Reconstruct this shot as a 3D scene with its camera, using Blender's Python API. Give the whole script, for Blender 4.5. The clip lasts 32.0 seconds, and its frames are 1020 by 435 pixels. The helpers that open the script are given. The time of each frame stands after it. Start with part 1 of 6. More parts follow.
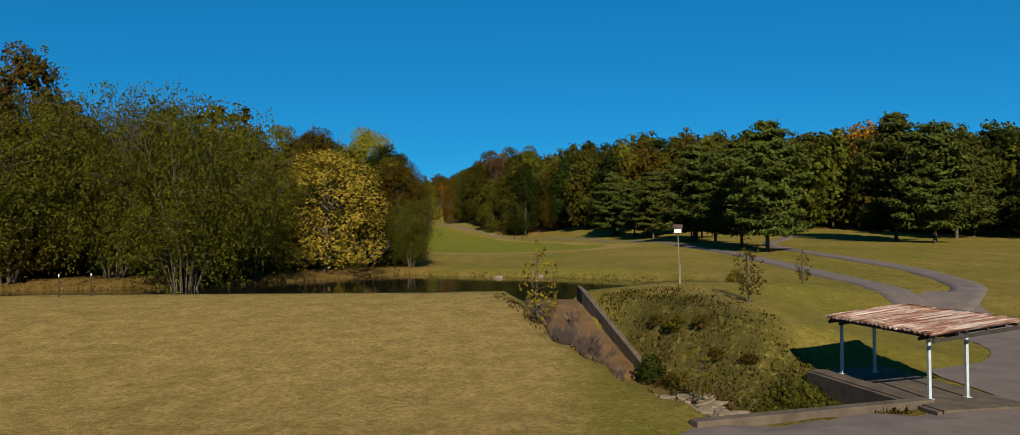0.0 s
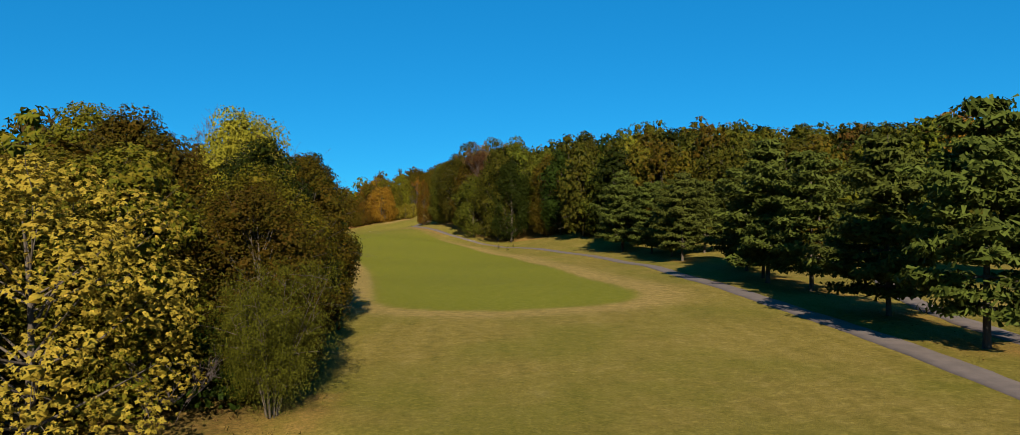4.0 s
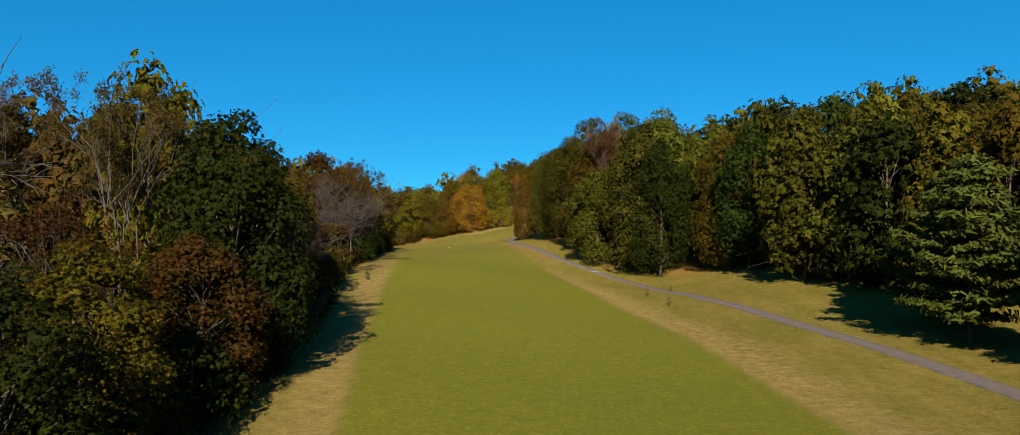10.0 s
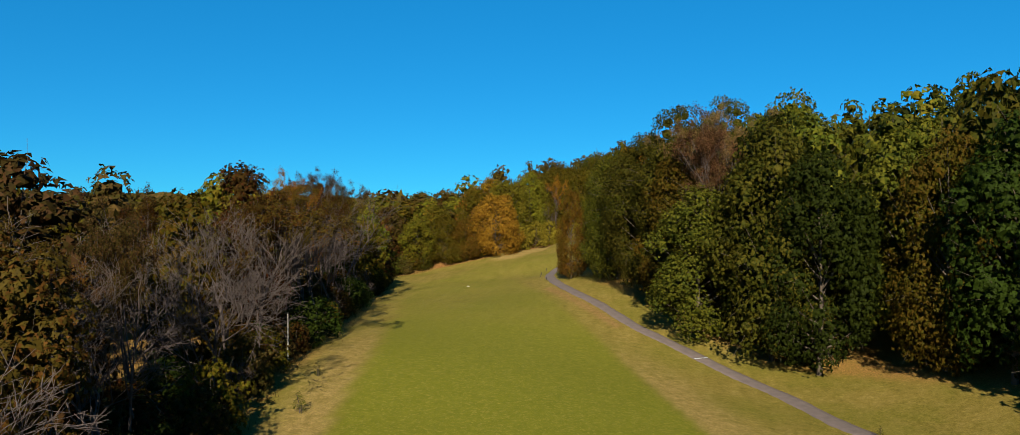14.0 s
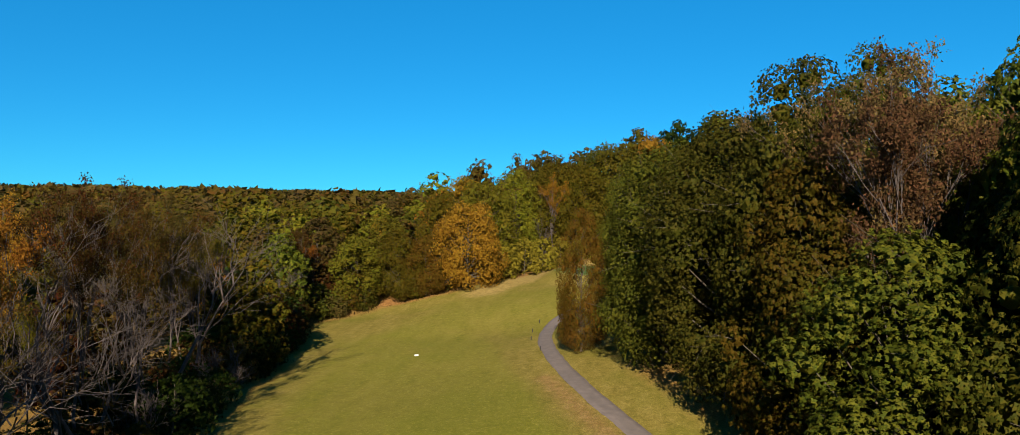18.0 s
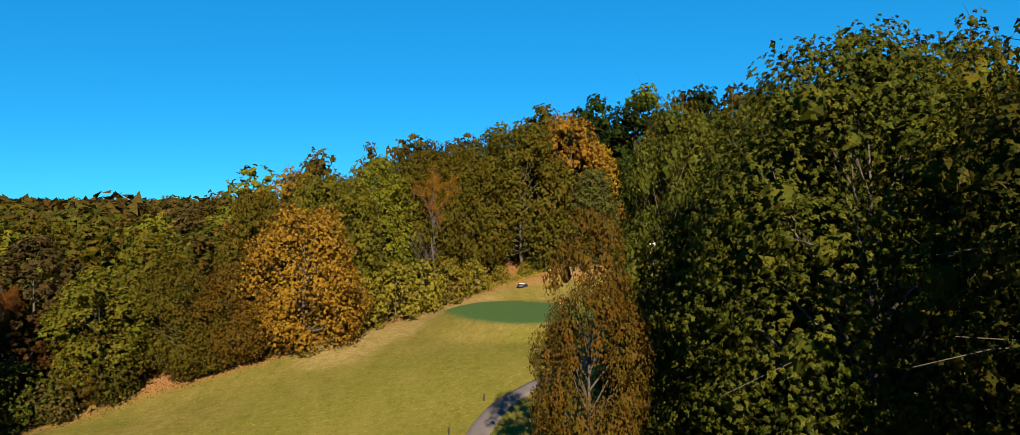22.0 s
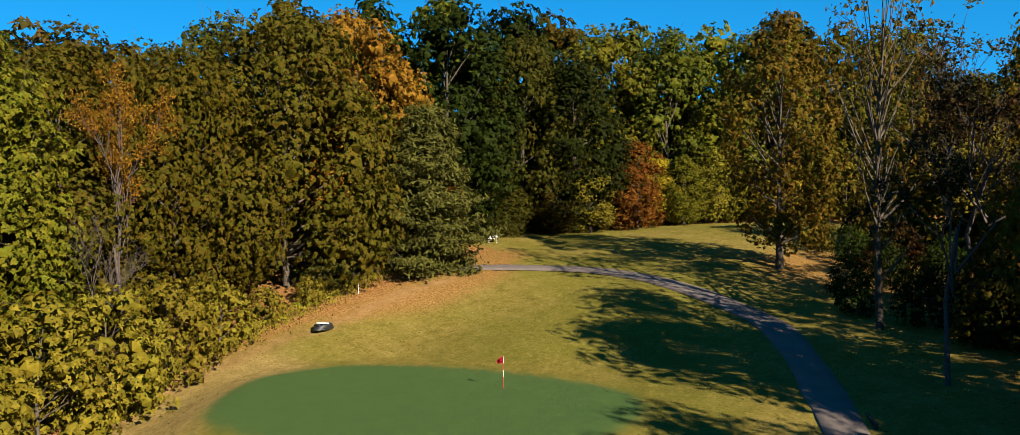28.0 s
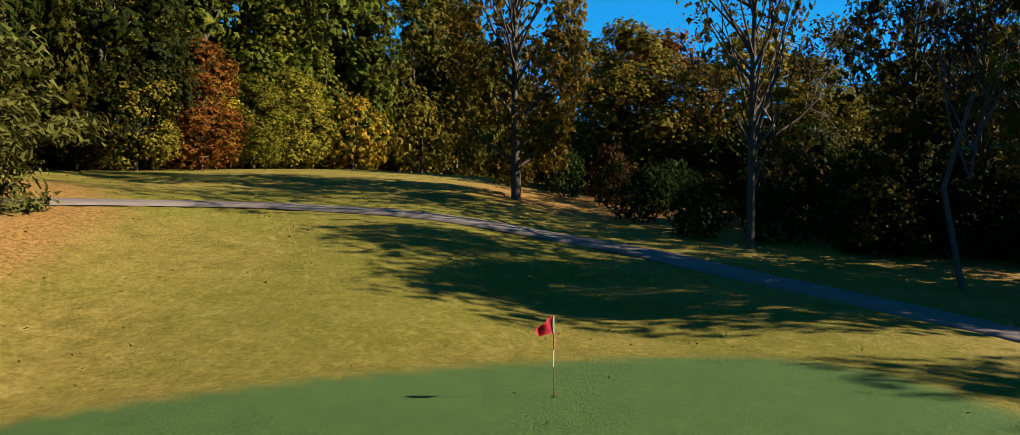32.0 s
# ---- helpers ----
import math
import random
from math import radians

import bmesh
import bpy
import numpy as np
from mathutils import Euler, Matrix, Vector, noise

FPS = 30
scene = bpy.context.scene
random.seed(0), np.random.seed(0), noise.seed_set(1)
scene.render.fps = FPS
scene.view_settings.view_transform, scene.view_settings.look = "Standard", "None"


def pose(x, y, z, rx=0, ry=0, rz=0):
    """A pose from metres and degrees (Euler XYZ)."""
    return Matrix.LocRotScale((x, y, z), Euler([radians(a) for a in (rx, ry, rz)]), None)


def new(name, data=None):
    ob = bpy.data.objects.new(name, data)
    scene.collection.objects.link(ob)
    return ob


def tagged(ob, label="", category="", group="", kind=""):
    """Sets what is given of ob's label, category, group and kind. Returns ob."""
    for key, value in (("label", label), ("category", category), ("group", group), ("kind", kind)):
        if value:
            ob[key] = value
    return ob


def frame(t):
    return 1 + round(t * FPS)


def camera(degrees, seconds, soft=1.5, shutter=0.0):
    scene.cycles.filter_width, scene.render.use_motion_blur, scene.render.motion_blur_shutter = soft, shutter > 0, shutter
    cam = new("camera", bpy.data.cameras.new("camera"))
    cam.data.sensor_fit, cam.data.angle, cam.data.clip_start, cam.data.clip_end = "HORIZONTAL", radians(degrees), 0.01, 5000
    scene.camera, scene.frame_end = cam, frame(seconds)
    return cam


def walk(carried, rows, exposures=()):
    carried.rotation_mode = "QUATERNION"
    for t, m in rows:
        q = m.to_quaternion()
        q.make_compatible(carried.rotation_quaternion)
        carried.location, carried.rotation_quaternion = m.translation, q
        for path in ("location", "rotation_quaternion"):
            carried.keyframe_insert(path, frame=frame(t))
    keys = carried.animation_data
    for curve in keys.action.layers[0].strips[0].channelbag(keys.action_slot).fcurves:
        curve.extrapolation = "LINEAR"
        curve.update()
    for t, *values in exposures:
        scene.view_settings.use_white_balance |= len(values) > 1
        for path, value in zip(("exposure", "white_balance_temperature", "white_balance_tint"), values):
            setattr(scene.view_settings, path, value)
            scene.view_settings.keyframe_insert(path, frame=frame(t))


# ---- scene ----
cam = camera(67.19, 32.0, 0.5)
# seconds, eye x y z, yaw, pitch, roll
PATH = [
    (0, -0.79, -2.04, 5.75, -0.25, 1.20, 0.34),
    (0.5, -0.64, 2.02, 6.20, -1.75, 1.25, 0.36),
    (1, -0.49, 6.96, 6.85, -2.80, 1.22, 0.38),
    (1.5, -0.25, 13.45, 7.76, -3.17, 1.32, 0.38),
    (2, 0.13, 20.72, 8.62, -3.34, 1.31, 0.33),
    (2.5, 0.41, 27.98, 9.38, -3.36, 1.29, 0.28),
    (3, 0.47, 35.34, 10.29, -3.30, 1.20, 0.23),
    (3.5, 0.42, 43.10, 11.29, -2.00, 0.62, 0.20),
    (5.5, -5.03, 69.16, 13.89, -1.09, 0.26, 0.17),
    (6, -5.06, 79.36, 14.05, -0.98, 0.22, 0.18),
    (6.5, -4.91, 90.24, 14.19, -0.65, 0.19, 0.15),
    (7, -4.53, 101.02, 14.30, 0.47, 0.25, 0.08),
    (7.5, -4.37, 111.54, 14.50, 1.92, 0.35, 0.04),
    (8, -4.57, 121.37, 14.91, 3.37, 0.39, -0.03),
    (8.5, -5.08, 131.38, 15.67, 4.89, 0.35, -0.04),
    (9, -5.71, 140.97, 16.50, 5.70, 0.28, -0.06),
    (9.5, -6.53, 150.12, 17.33, 6.12, 0.18, -0.12),
    (10, -7.42, 158.99, 18.40, 6.44, 0.09, -0.17),
    (10.5, -8.37, 167.99, 19.78, 6.91, -0.03, -0.13),
    (11, -9.33, 177.23, 21.28, 7.61, -0.12, -0.11),
    (11.5, -10.54, 186.64, 22.67, 8.29, -0.18, -0.05),
    (12, -12.01, 196.20, 23.88, 8.57, -0.29, 0.02),
    (12.5, -13.68, 205.75, 24.94, 8.64, -0.38, 0.10),
    (13, -15.39, 214.91, 25.89, 8.67, -0.45, 0.16),
    (13.5, -17.05, 223.67, 26.84, 8.66, -0.51, 0.08),
    (14, -18.93, 232.48, 27.81, 8.59, -0.62, -0.04),
    (14.5, -20.87, 241.48, 28.82, 8.49, -0.74, -0.21),
    (16.5, -24.43, 275.64, 33.07, 8.76, -1.45, -0.37),
    (17, -25.34, 284.88, 33.35, 8.88, -1.45, -0.39),
    (17.5, -26.18, 294.30, 33.56, 8.90, -1.45, -0.40),
    (18, -27.05, 303.85, 33.70, 7.83, -1.46, -0.38),
    (18.5, -28.00, 313.45, 33.80, 5.73, -1.43, -0.38),
    (19, -29.05, 322.99, 33.86, 4.38, -1.39, -0.43),
    (19.5, -30.26, 332.41, 33.89, 3.57, -1.29, -0.48),
    (20, -31.77, 341.31, 33.78, 2.59, -1.21, -0.39),
    (20.5, -33.68, 349.57, 33.48, 1.47, -1.11, -0.19),
    (21, -35.81, 357.09, 33.03, 0.05, -0.97, 0.03),
    (21.5, -37.98, 363.95, 32.60, -2.02, -0.84, 0.18),
    (22, -40.12, 370.16, 32.38, -4.25, -0.74, 0.23),
    (22.5, -41.94, 375.78, 32.32, -6.54, -0.70, 0.22),
    (23, -42.96, 380.79, 32.40, -8.13, -0.71, 0.20),
    (23.5, -43.94, 385.63, 32.58, -9.04, -0.72, 0.19),
    (24, -45.07, 390.31, 32.75, -11.37, -0.97, 0.09),
    (24.5, -46.18, 395.24, 32.93, -17.61, -1.24, -0.04),
    (25, -47.30, 399.95, 33.05, -23.67, -1.43, -0.20),
    (25.5, -48.09, 404.89, 32.97, -27.67, -1.64, -0.37),
    (27.5, -53.89, 434.23, 30.05, -34.30, -1.08, 0.00),
    (28, -51.63, 441.31, 29.12, -34.26, -1.00, 0.16),
    (28.5, -49.26, 447.86, 28.15, -34.35, -0.98, 0.22),
    (29, -47.65, 454.16, 27.13, -36.20, -1.00, 0.20),
    (29.5, -46.81, 459.57, 26.08, -40.40, -0.96, 0.13),
    (30, -46.26, 464.40, 24.93, -45.46, -0.89, 0.03),
    (30.5, -46.09, 468.68, 23.85, -51.83, -0.75, -0.10),
    (31, -46.32, 472.83, 22.99, -61.07, -0.65, -0.15),
    (31.5, -46.03, 476.70, 22.42, -71.14, -0.61, -0.09),
    (32, -44.15, 480.57, 22.11, -82.30, -0.58, -0.10),
]
walk(cam, [(t, pose(x, y, z, 90 + p, r, w)) for t, x, y, z, w, p, r in PATH],
     [(0, 1.03), (2, 1.17), (3, 1.37), (6.5, 1.42), (14, 1.43), (17, 1.5), (20, 1.6), (24, 1.66), (28, 1.8), (30, 1.9), (32, 2.0)])

# ---- sky and sun ----
SUN_UP = 29.3
world = bpy.data.worlds.new("sky")
scene.world = world
world.use_nodes = True
wn = world.node_tree
sky = wn.nodes.new("ShaderNodeTexSky")
sky.sky_type, sky.sun_disc = "NISHITA", False
sky.sun_elevation, sky.sun_rotation = radians(SUN_UP), radians(184.5)
sky.altitude = 2500
sky.air_density, sky.dust_density, sky.ozone_density = 0.8, 0.0, 5.0
wn.nodes["Background"].inputs[1].default_value = 0.085
deep = wn.nodes.new("ShaderNodeHueSaturation")
deep.inputs["Saturation"].default_value = 1.25
wn.links.new(sky.outputs[0], deep.inputs["Color"])
even = wn.nodes.new("ShaderNodeGamma")
even.inputs[1].default_value = 0.5
wn.links.new(deep.outputs[0], even.inputs[0])
cool = wn.nodes.new("ShaderNodeMix")
cool.data_type, cool.blend_type = "RGBA", "MULTIPLY"
cool.inputs[0].default_value, cool.inputs[7].default_value = 1.0, (0.13, 0.93, 1.33, 1)
wn.links.new(even.outputs[0], cool.inputs[6])
wn.links.new(cool.outputs[2], wn.nodes["Background"].inputs[0])
sun_data = bpy.data.lights.new("sun", "SUN")
sun_data.energy, sun_data.angle, sun_data.color = 5.0, radians(0.5), (1.0, 0.9, 0.7)
sun = new("sun", sun_data)
sun.matrix_world = pose(0, -50, 80, 90 - SUN_UP, 0, 4.5)


# ---- materials ----
def shader(name, rough=0.8, spec=0.2):
    m = bpy.data.materials.new(name)
    m.use_nodes = True
    p = m.node_tree.nodes["Principled BSDF"]
    p.inputs["Roughness"].default_value = rough
    p.inputs["Specular IOR Level"].default_value = spec
    return m, m.node_tree, p


def node(nt, kind, **sets):
    n = nt.nodes.new(kind)
    for key, value in sets.items():
        n.inputs[key.replace("_", " ")].default_value = value
    return n


def noise_tex(nt, scale, detail=4.0, rough=0.55, coord="Object", stretch=None):
    c = nt.nodes.new("ShaderNodeTexCoord")
    n = node(nt, "ShaderNodeTexNoise", Scale=scale, Detail=detail, Roughness=rough)
    if stretch:
        mp = nt.nodes.new("ShaderNodeMapping")
        mp.inputs["Scale"].default_value = stretch
        nt.links.new(c.outputs[coord], mp.inputs[0])
        nt.links.new(mp.outputs[0], n.inputs["Vector"])
    else:
        nt.links.new(c.outputs[coord], n.inputs["Vector"])
    return n.outputs["Fac"]


def ramp(nt, fac, stops):
    r = nt.nodes.new("ShaderNodeValToRGB")
    el = r.color_ramp.elements
    while len(el) < len(stops):
        el.new(0.5)
    for e, (pos, col) in zip(el, stops):
        e.position, e.color = pos, (*col, 1) if len(col) == 3 else col
    nt.links.new(fac, r.inputs[0])
    return r.outputs[0]


def blend(nt, fac, a, b, mode="MIX"):
    m = nt.nodes.new("ShaderNodeMix")
    m.data_type, m.blend_type = "RGBA", mode
    for sock, v in ((m.inputs[0], fac), (m.inputs[6], a), (m.inputs[7], b)):
        if hasattr(v, "node"):
            nt.links.new(v, sock)
        elif isinstance(v, (int, float)):
            sock.default_value = v
        else:
            sock.default_value = (*v, 1)
    return m.outputs[2]


def calc(nt, op, a, b=0.5):
    m = nt.nodes.new("ShaderNodeMath")
    m.operation = op
    for sock, v in zip(m.inputs, (a, b)):
        if hasattr(v, "node"):
            nt.links.new(v, sock)
        else:
            sock.default_value = v
    return m.outputs[0]


def attr(nt, name):
    a = nt.nodes.new("ShaderNodeAttribute")
    a.attribute_name = name
    return a.outputs["Fac"]


def bump(nt, p, height, strength, dist=0.05):
    b = node(nt, "ShaderNodeBump", Strength=strength, Distance=dist)
    nt.links.new(height, b.inputs["Height"])
    nt.links.new(b.outputs[0], p.inputs["Normal"])


def simple(name, col, col2=None, scale=3.0, rough=0.8, spec=0.2, relief=0.0, metal=0.0, stretch=None):
    """A plain surface with two-scale mottling."""
    m, nt, p = shader(name, rough, spec)
    p.inputs["Metallic"].default_value = metal
    col2 = tuple(c * 0.67 for c in (col2 or tuple(c * 0.7 for c in col)))
    col = tuple(c * 0.67 for c in col)
    a = noise_tex(nt, scale, 5, 0.6, stretch=stretch)
    f = noise_tex(nt, scale * 9, 3, 0.6, stretch=stretch)
    c = ramp(nt, a, [(0.3, col2), (0.7, col)])
    c = blend(nt, calc(nt, "MULTIPLY", f, 0.35), c, tuple(x * 0.6 for x in col))
    nt.links.new(c, p.inputs["Base Color"])
    if relief:
        bump(nt, p, f, relief)
    return m


def leaf_mat(name, col, spread=0.25, second=None, amount=0.3):
    """Foliage: each leaf its own tint, light passing through it."""
    m, nt, p = shader(name, 0.65, 0.04)
    col = (col[0] * 0.59, col[1] * 0.54, col[2] * 0.5)
    second = (second[0] * 0.59, second[1] * 0.54, second[2] * 0.5) if second else None
    g = nt.nodes.new("ShaderNodeNewGeometry")
    o = nt.nodes.new("ShaderNodeObjectInfo")
    hsv = nt.nodes.new("ShaderNodeHueSaturation")
    isl = g.outputs["Random Per Island"]
    spread *= 0.7
    base_c = blend(nt, isl, tuple(c * (1 - spread) for c in col), tuple(c * (1 + spread) for c in col))
    if second:
        big = noise_tex(nt, 0.35, 2)
        pick = calc(nt, "GREATER_THAN", calc(nt, "ADD", calc(nt, "MULTIPLY", isl, 0.5), big), 1.05 - amount)
        base_c = blend(nt, pick, base_c, second)
    nt.links.new(calc(nt, "ADD", 0.48, calc(nt, "MULTIPLY", o.outputs["Random"], 0.04)), hsv.inputs["Hue"])
    # whole sprigs are fresher or duller than others, and so are whole trees
    sprig = ramp(nt, noise_tex(nt, 1.4, 3, 0.6), [(0.36, (0.78, 0.78, 0.78)), (0.64, (1.22, 1.22, 1.22))])
    nt.links.new(calc(nt, "MULTIPLY", sprig, calc(nt, "ADD", 0.65, calc(nt, "MULTIPLY", o.outputs["Random"], 0.6))), hsv.inputs["Value"])
    nt.links.new(base_c, hsv.inputs["Color"])
    nt.links.new(hsv.outputs[0], p.inputs["Base Color"])
    tr = nt.nodes.new("ShaderNodeBsdfTranslucent")
    nt.links.new(hsv.outputs[0], tr.inputs[0])
    mix = nt.nodes.new("ShaderNodeMixShader")
    mix.inputs[0].default_value = 0.34
    nt.links.new(p.outputs[0], mix.inputs[1])
    nt.links.new(tr.outputs[0], mix.inputs[2])
    nt.links.new(mix.outputs[0], nt.nodes["Material Output"].inputs[0])
    return m


LEAF = {
    "green": leaf_mat("leaf_green", (0.074, 0.091, 0.0095), 0.5, (0.105, 0.105, 0.011), 0.3),
    "dark": leaf_mat("leaf_dark_green", (0.025, 0.040, 0.0044), 0.4),
    "olive": leaf_mat("leaf_olive", (0.09, 0.086, 0.007), 0.4, (0.108, 0.077, 0.0075), 0.3),
    "yellow": leaf_mat("leaf_yellow", (0.42, 0.28, 0.02), 0.4, (0.24, 0.18, 0.016), 0.3),
    "orange": leaf_mat("leaf_orange", (0.25, 0.112, 0.014), 0.4, (0.28, 0.148, 0.017), 0.35),
    # golden olive, brighter than olive: sun on the north crowns put into the colour
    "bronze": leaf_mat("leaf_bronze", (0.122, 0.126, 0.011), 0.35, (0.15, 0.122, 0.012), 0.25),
    "rust": leaf_mat("leaf_rust", (0.100, 0.041, 0.0095), 0.4, (0.071, 0.048, 0.0086), 0.4),
    "pine": leaf_mat("needles_pine", (0.078, 0.095, 0.017), 0.35),
    "cedar": leaf_mat("needles_cedar", (0.1, 0.105, 0.022), 0.4),
    "willow": leaf_mat("leaf_willow", (0.074, 0.075, 0.008), 0.4),
    "gold": leaf_mat("leaf_pale_gold", (0.44, 0.295, 0.045), 0.5, (0.3, 0.22, 0.032), 0.4),
    "fawn": leaf_mat("leaf_fawn", (0.2, 0.115, 0.05), 0.4, (0.12, 0.08, 0.03), 0.3),
    "tan": leaf_mat("leaf_tan", (0.107, 0.068, 0.0209), 0.4, (0.057, 0.048, 0.0104), 0.3),
    "amber": leaf_mat("leaf_amber", (0.165, 0.145, 0.013), 0.45, (0.19, 0.12, 0.013), 0.35),
    "lime": leaf_mat("leaf_lime", (0.29, 0.25, 0.026), 0.4, (0.2, 0.185, 0.02), 0.25),
}
BARK = simple("bark", (0.12, 0.095, 0.072), (0.055, 0.043, 0.033), 4, 0.95, 0.1, 0.6, stretch=(1, 1, 0.2))
TWIG = simple("twigs_grey", (0.125, 0.097, 0.087), (0.07, 0.053, 0.05), 4, 0.95, 0.1)
PALE = simple("bark_pale", (0.42, 0.39, 0.34), (0.22, 0.2, 0.17), 3, 0.9, 0.1, 0.4)

# ---- the land: rows of y, the valley's axis x, heights at -120, -40, 0, 40 and 120 m from it ----
VALLEY_SOUTH = [
    (-400, 0, 2, 0, 0, 1, 4),
    (-60, 0, 0.5, 0, 0, 0.3, 1),
    (15, 0, 0, 0, 0, 0.2, 0.8),
    (50, -2, 2, 1.6, 1.4, 1.4, 1.4),
    (100, -3, 3, 2, 1.8, 3, 2.8),
    (150, -6, 4, 2, 2.4, 3.8, 4),
    (200, -12, 5, 2, 2.4, 3.6, 7.5),
    (250, -19, 8, 3.6, 2.9, 3.3, 14),
    (300, -28, 9, 5.5, 5, 3.8, 21),
]
VALLEY_NORTH = [
    (340, -34, 10, 7.8, 7.1, 4.4, 29),
    (400, -46, 9, 6.7, 8.9, 14, 31),
    (435, -51, 8, 6.5, 9, 15.5, 32),
    (460, -44, 8.5, 7.6, 13.1, 18.3, 31),
    (482, -33, 10, 12, 15.8, 21.5, 27),
    (495, -25.2, 10.9, 13.8, 17.3, 24.2, 26.4),
    (510, -18, 12, 15, 21.2, 25.7, 27),
    (525, -14.5, 13.1, 17.8, 23.8, 25.9, 27.4),
    (560, -10, 15, 22, 25.6, 27, 28.6),
    (900, -10, 20, 24, 27, 29, 34),
]
VALLEY = VALLEY_SOUTH + VALLEY_NORTH
def pchip(xs, ys, x):
    xs, ys = np.asarray(xs, float), np.asarray(ys, float)
    h, d = np.diff(xs), np.diff(ys) / np.diff(xs)
    m = np.concatenate([[d[0]], np.where(d[:-1] * d[1:] > 0, 2 * d[:-1] * d[1:] / (d[:-1] + d[1:] + 1e-12), 0), [d[-1]]])
    x = np.clip(x, xs[0], xs[-1])
    i = np.clip(np.searchsorted(xs, x) - 1, 0, len(xs) - 2)
    s = (x - xs[i]) / h[i]
    return (ys[i] * (1 + 2 * s) * (1 - s) ** 2 + h[i] * m[i] * s * (1 - s) ** 2
            + ys[i + 1] * s * s * (3 - 2 * s) + h[i] * m[i + 1] * s * s * (s - 1))
def base(x, y):
    v = np.array(VALLEY, float)
    u = x - pchip(v[:, 0], v[:, 1], y)
    q = np.stack([pchip(v[:, 0], v[:, k], y) for k in range(2, 7)])
    K = np.array([-120., -40, 0, 40, 120])
    far = np.clip((np.abs(u) - 120) / 500, 0, 1)
    hills = far * far * (3 - 2 * far) * np.where(u > 0, 20, 7)
    u = np.clip(u, -120, 120)
    i = np.clip(np.searchsorted(K, u) - 1, 0, 3)
    d = np.diff(q, axis=0) / np.diff(K).reshape(4, *([1] * (q.ndim - 1)))
    m = np.concatenate([d[:1] * 0, (d[:-1] + d[1:]) / 2, d[-1:] * 0.3])
    ta = lambda a, j: np.take_along_axis(a, j[None], 0)[0]
    h = (K[i + 1] - K[i]); s = (u - K[i]) / h
    return hills + (ta(q, i) * (1 + 2 * s) * (1 - s) ** 2 + h * ta(m, i) * s * (1 - s) ** 2
            + ta(q, i + 1) * s * s * (3 - 2 * s) + h * ta(m, i + 1) * s * s * (s - 1))


def seg_dist(x, y, line, closed=False):
    """Distance from points to a polyline."""
    line = np.asarray(line, float)
    a = line if closed else line[:-1]
    b = np.roll(line, -1, 0) if closed else line[1:]
    best = np.full(np.shape(x), 1e9)
    for (ax, ay), (bx, by) in zip(a, b):
        dx, dy = bx - ax, by - ay
        s = np.clip(((x - ax) * dx + (y - ay) * dy) / (dx * dx + dy * dy + 1e-9), 0, 1)
        best = np.minimum(best, np.hypot(x - ax - s * dx, y - ay - s * dy))
    return best


def inside(x, y, poly):
    poly = np.asarray(poly, float)
    hit = np.zeros(np.shape(x), bool)
    for (ax, ay), (bx, by) in zip(poly, np.roll(poly, -1, 0)):
        hit ^= ((ay > y) != (by > y)) & (x < (bx - ax) * (y - ay) / (by - ay + 1e-12) + ax)
    return hit


def signed(x, y, poly):
    """Distance to an area's edge: positive inside."""
    d = seg_dist(x, y, poly, True)
    return np.where(inside(x, y, poly), d, -d)


def smooth_line(pts, step=1.5, closed=False):
    """A curve through the points (Catmull-Rom)."""
    p = [Vector((*q, 0)) for q in pts]
    n = len(p)
    out = []
    for i in range(n if closed else n - 1):
        a, b = p[i], p[(i + 1) % n]
        pa = p[i - 1] if (closed or i) else a * 2 - b
        pb = p[(i + 2) % n] if (closed or i + 2 < n) else b * 2 - a
        k = max(2, int((b - a).length / step))
        for j in range(k):
            s = j / k
            q = 0.5 * (2 * a + (b - pa) * s + (2 * pa - 5 * a + 4 * b - pb) * s * s + (3 * a - pa - 3 * b + pb) * s ** 3)
            out.append((q.x, q.y))
    if not closed:
        out.append((p[-1].x, p[-1].y))
    return out


WATER = 1.0
CART_PATH = smooth_line([(24, 40), (26, 49.5), (27.6, 58), (28.1, 70), (28.7, 80), (29.5, 94), (30.2, 108), (30, 131), (29.8, 150), (30.6, 175),
                         (30.6, 201), (28.6, 228), (26.8, 240), (23.5, 258.5), (17, 286), (12, 303), (9, 314), (5.2, 323), (0.8, 336), (-7.6, 351.5),
                         (-13.5, 361), (-18, 368.5), (-24.6, 384), (-29.4, 395), (-34.4, 410), (-37.6, 424), (-38.4, 433), (-37.8, 442), (-34.6, 448.4), (-30, 452),
                         (-24.4, 455.6), (-18.4, 461), (-11.8, 467.3), (-6, 473.2), (-1.8, 478.6), (-0.2, 484), (0.5, 491), (0.6, 497), (-0.8, 502), (-4.2, 506),
                         (-9, 510), (-16, 515), (-27, 519)])
SIDE_PATH = smooth_line([(27.5, 47), (31, 51.3), (34.4, 57), (37.6, 70), (38.8, 86), (39.2, 97), (40.4, 111), (44, 128), (52, 150), (66, 178)])
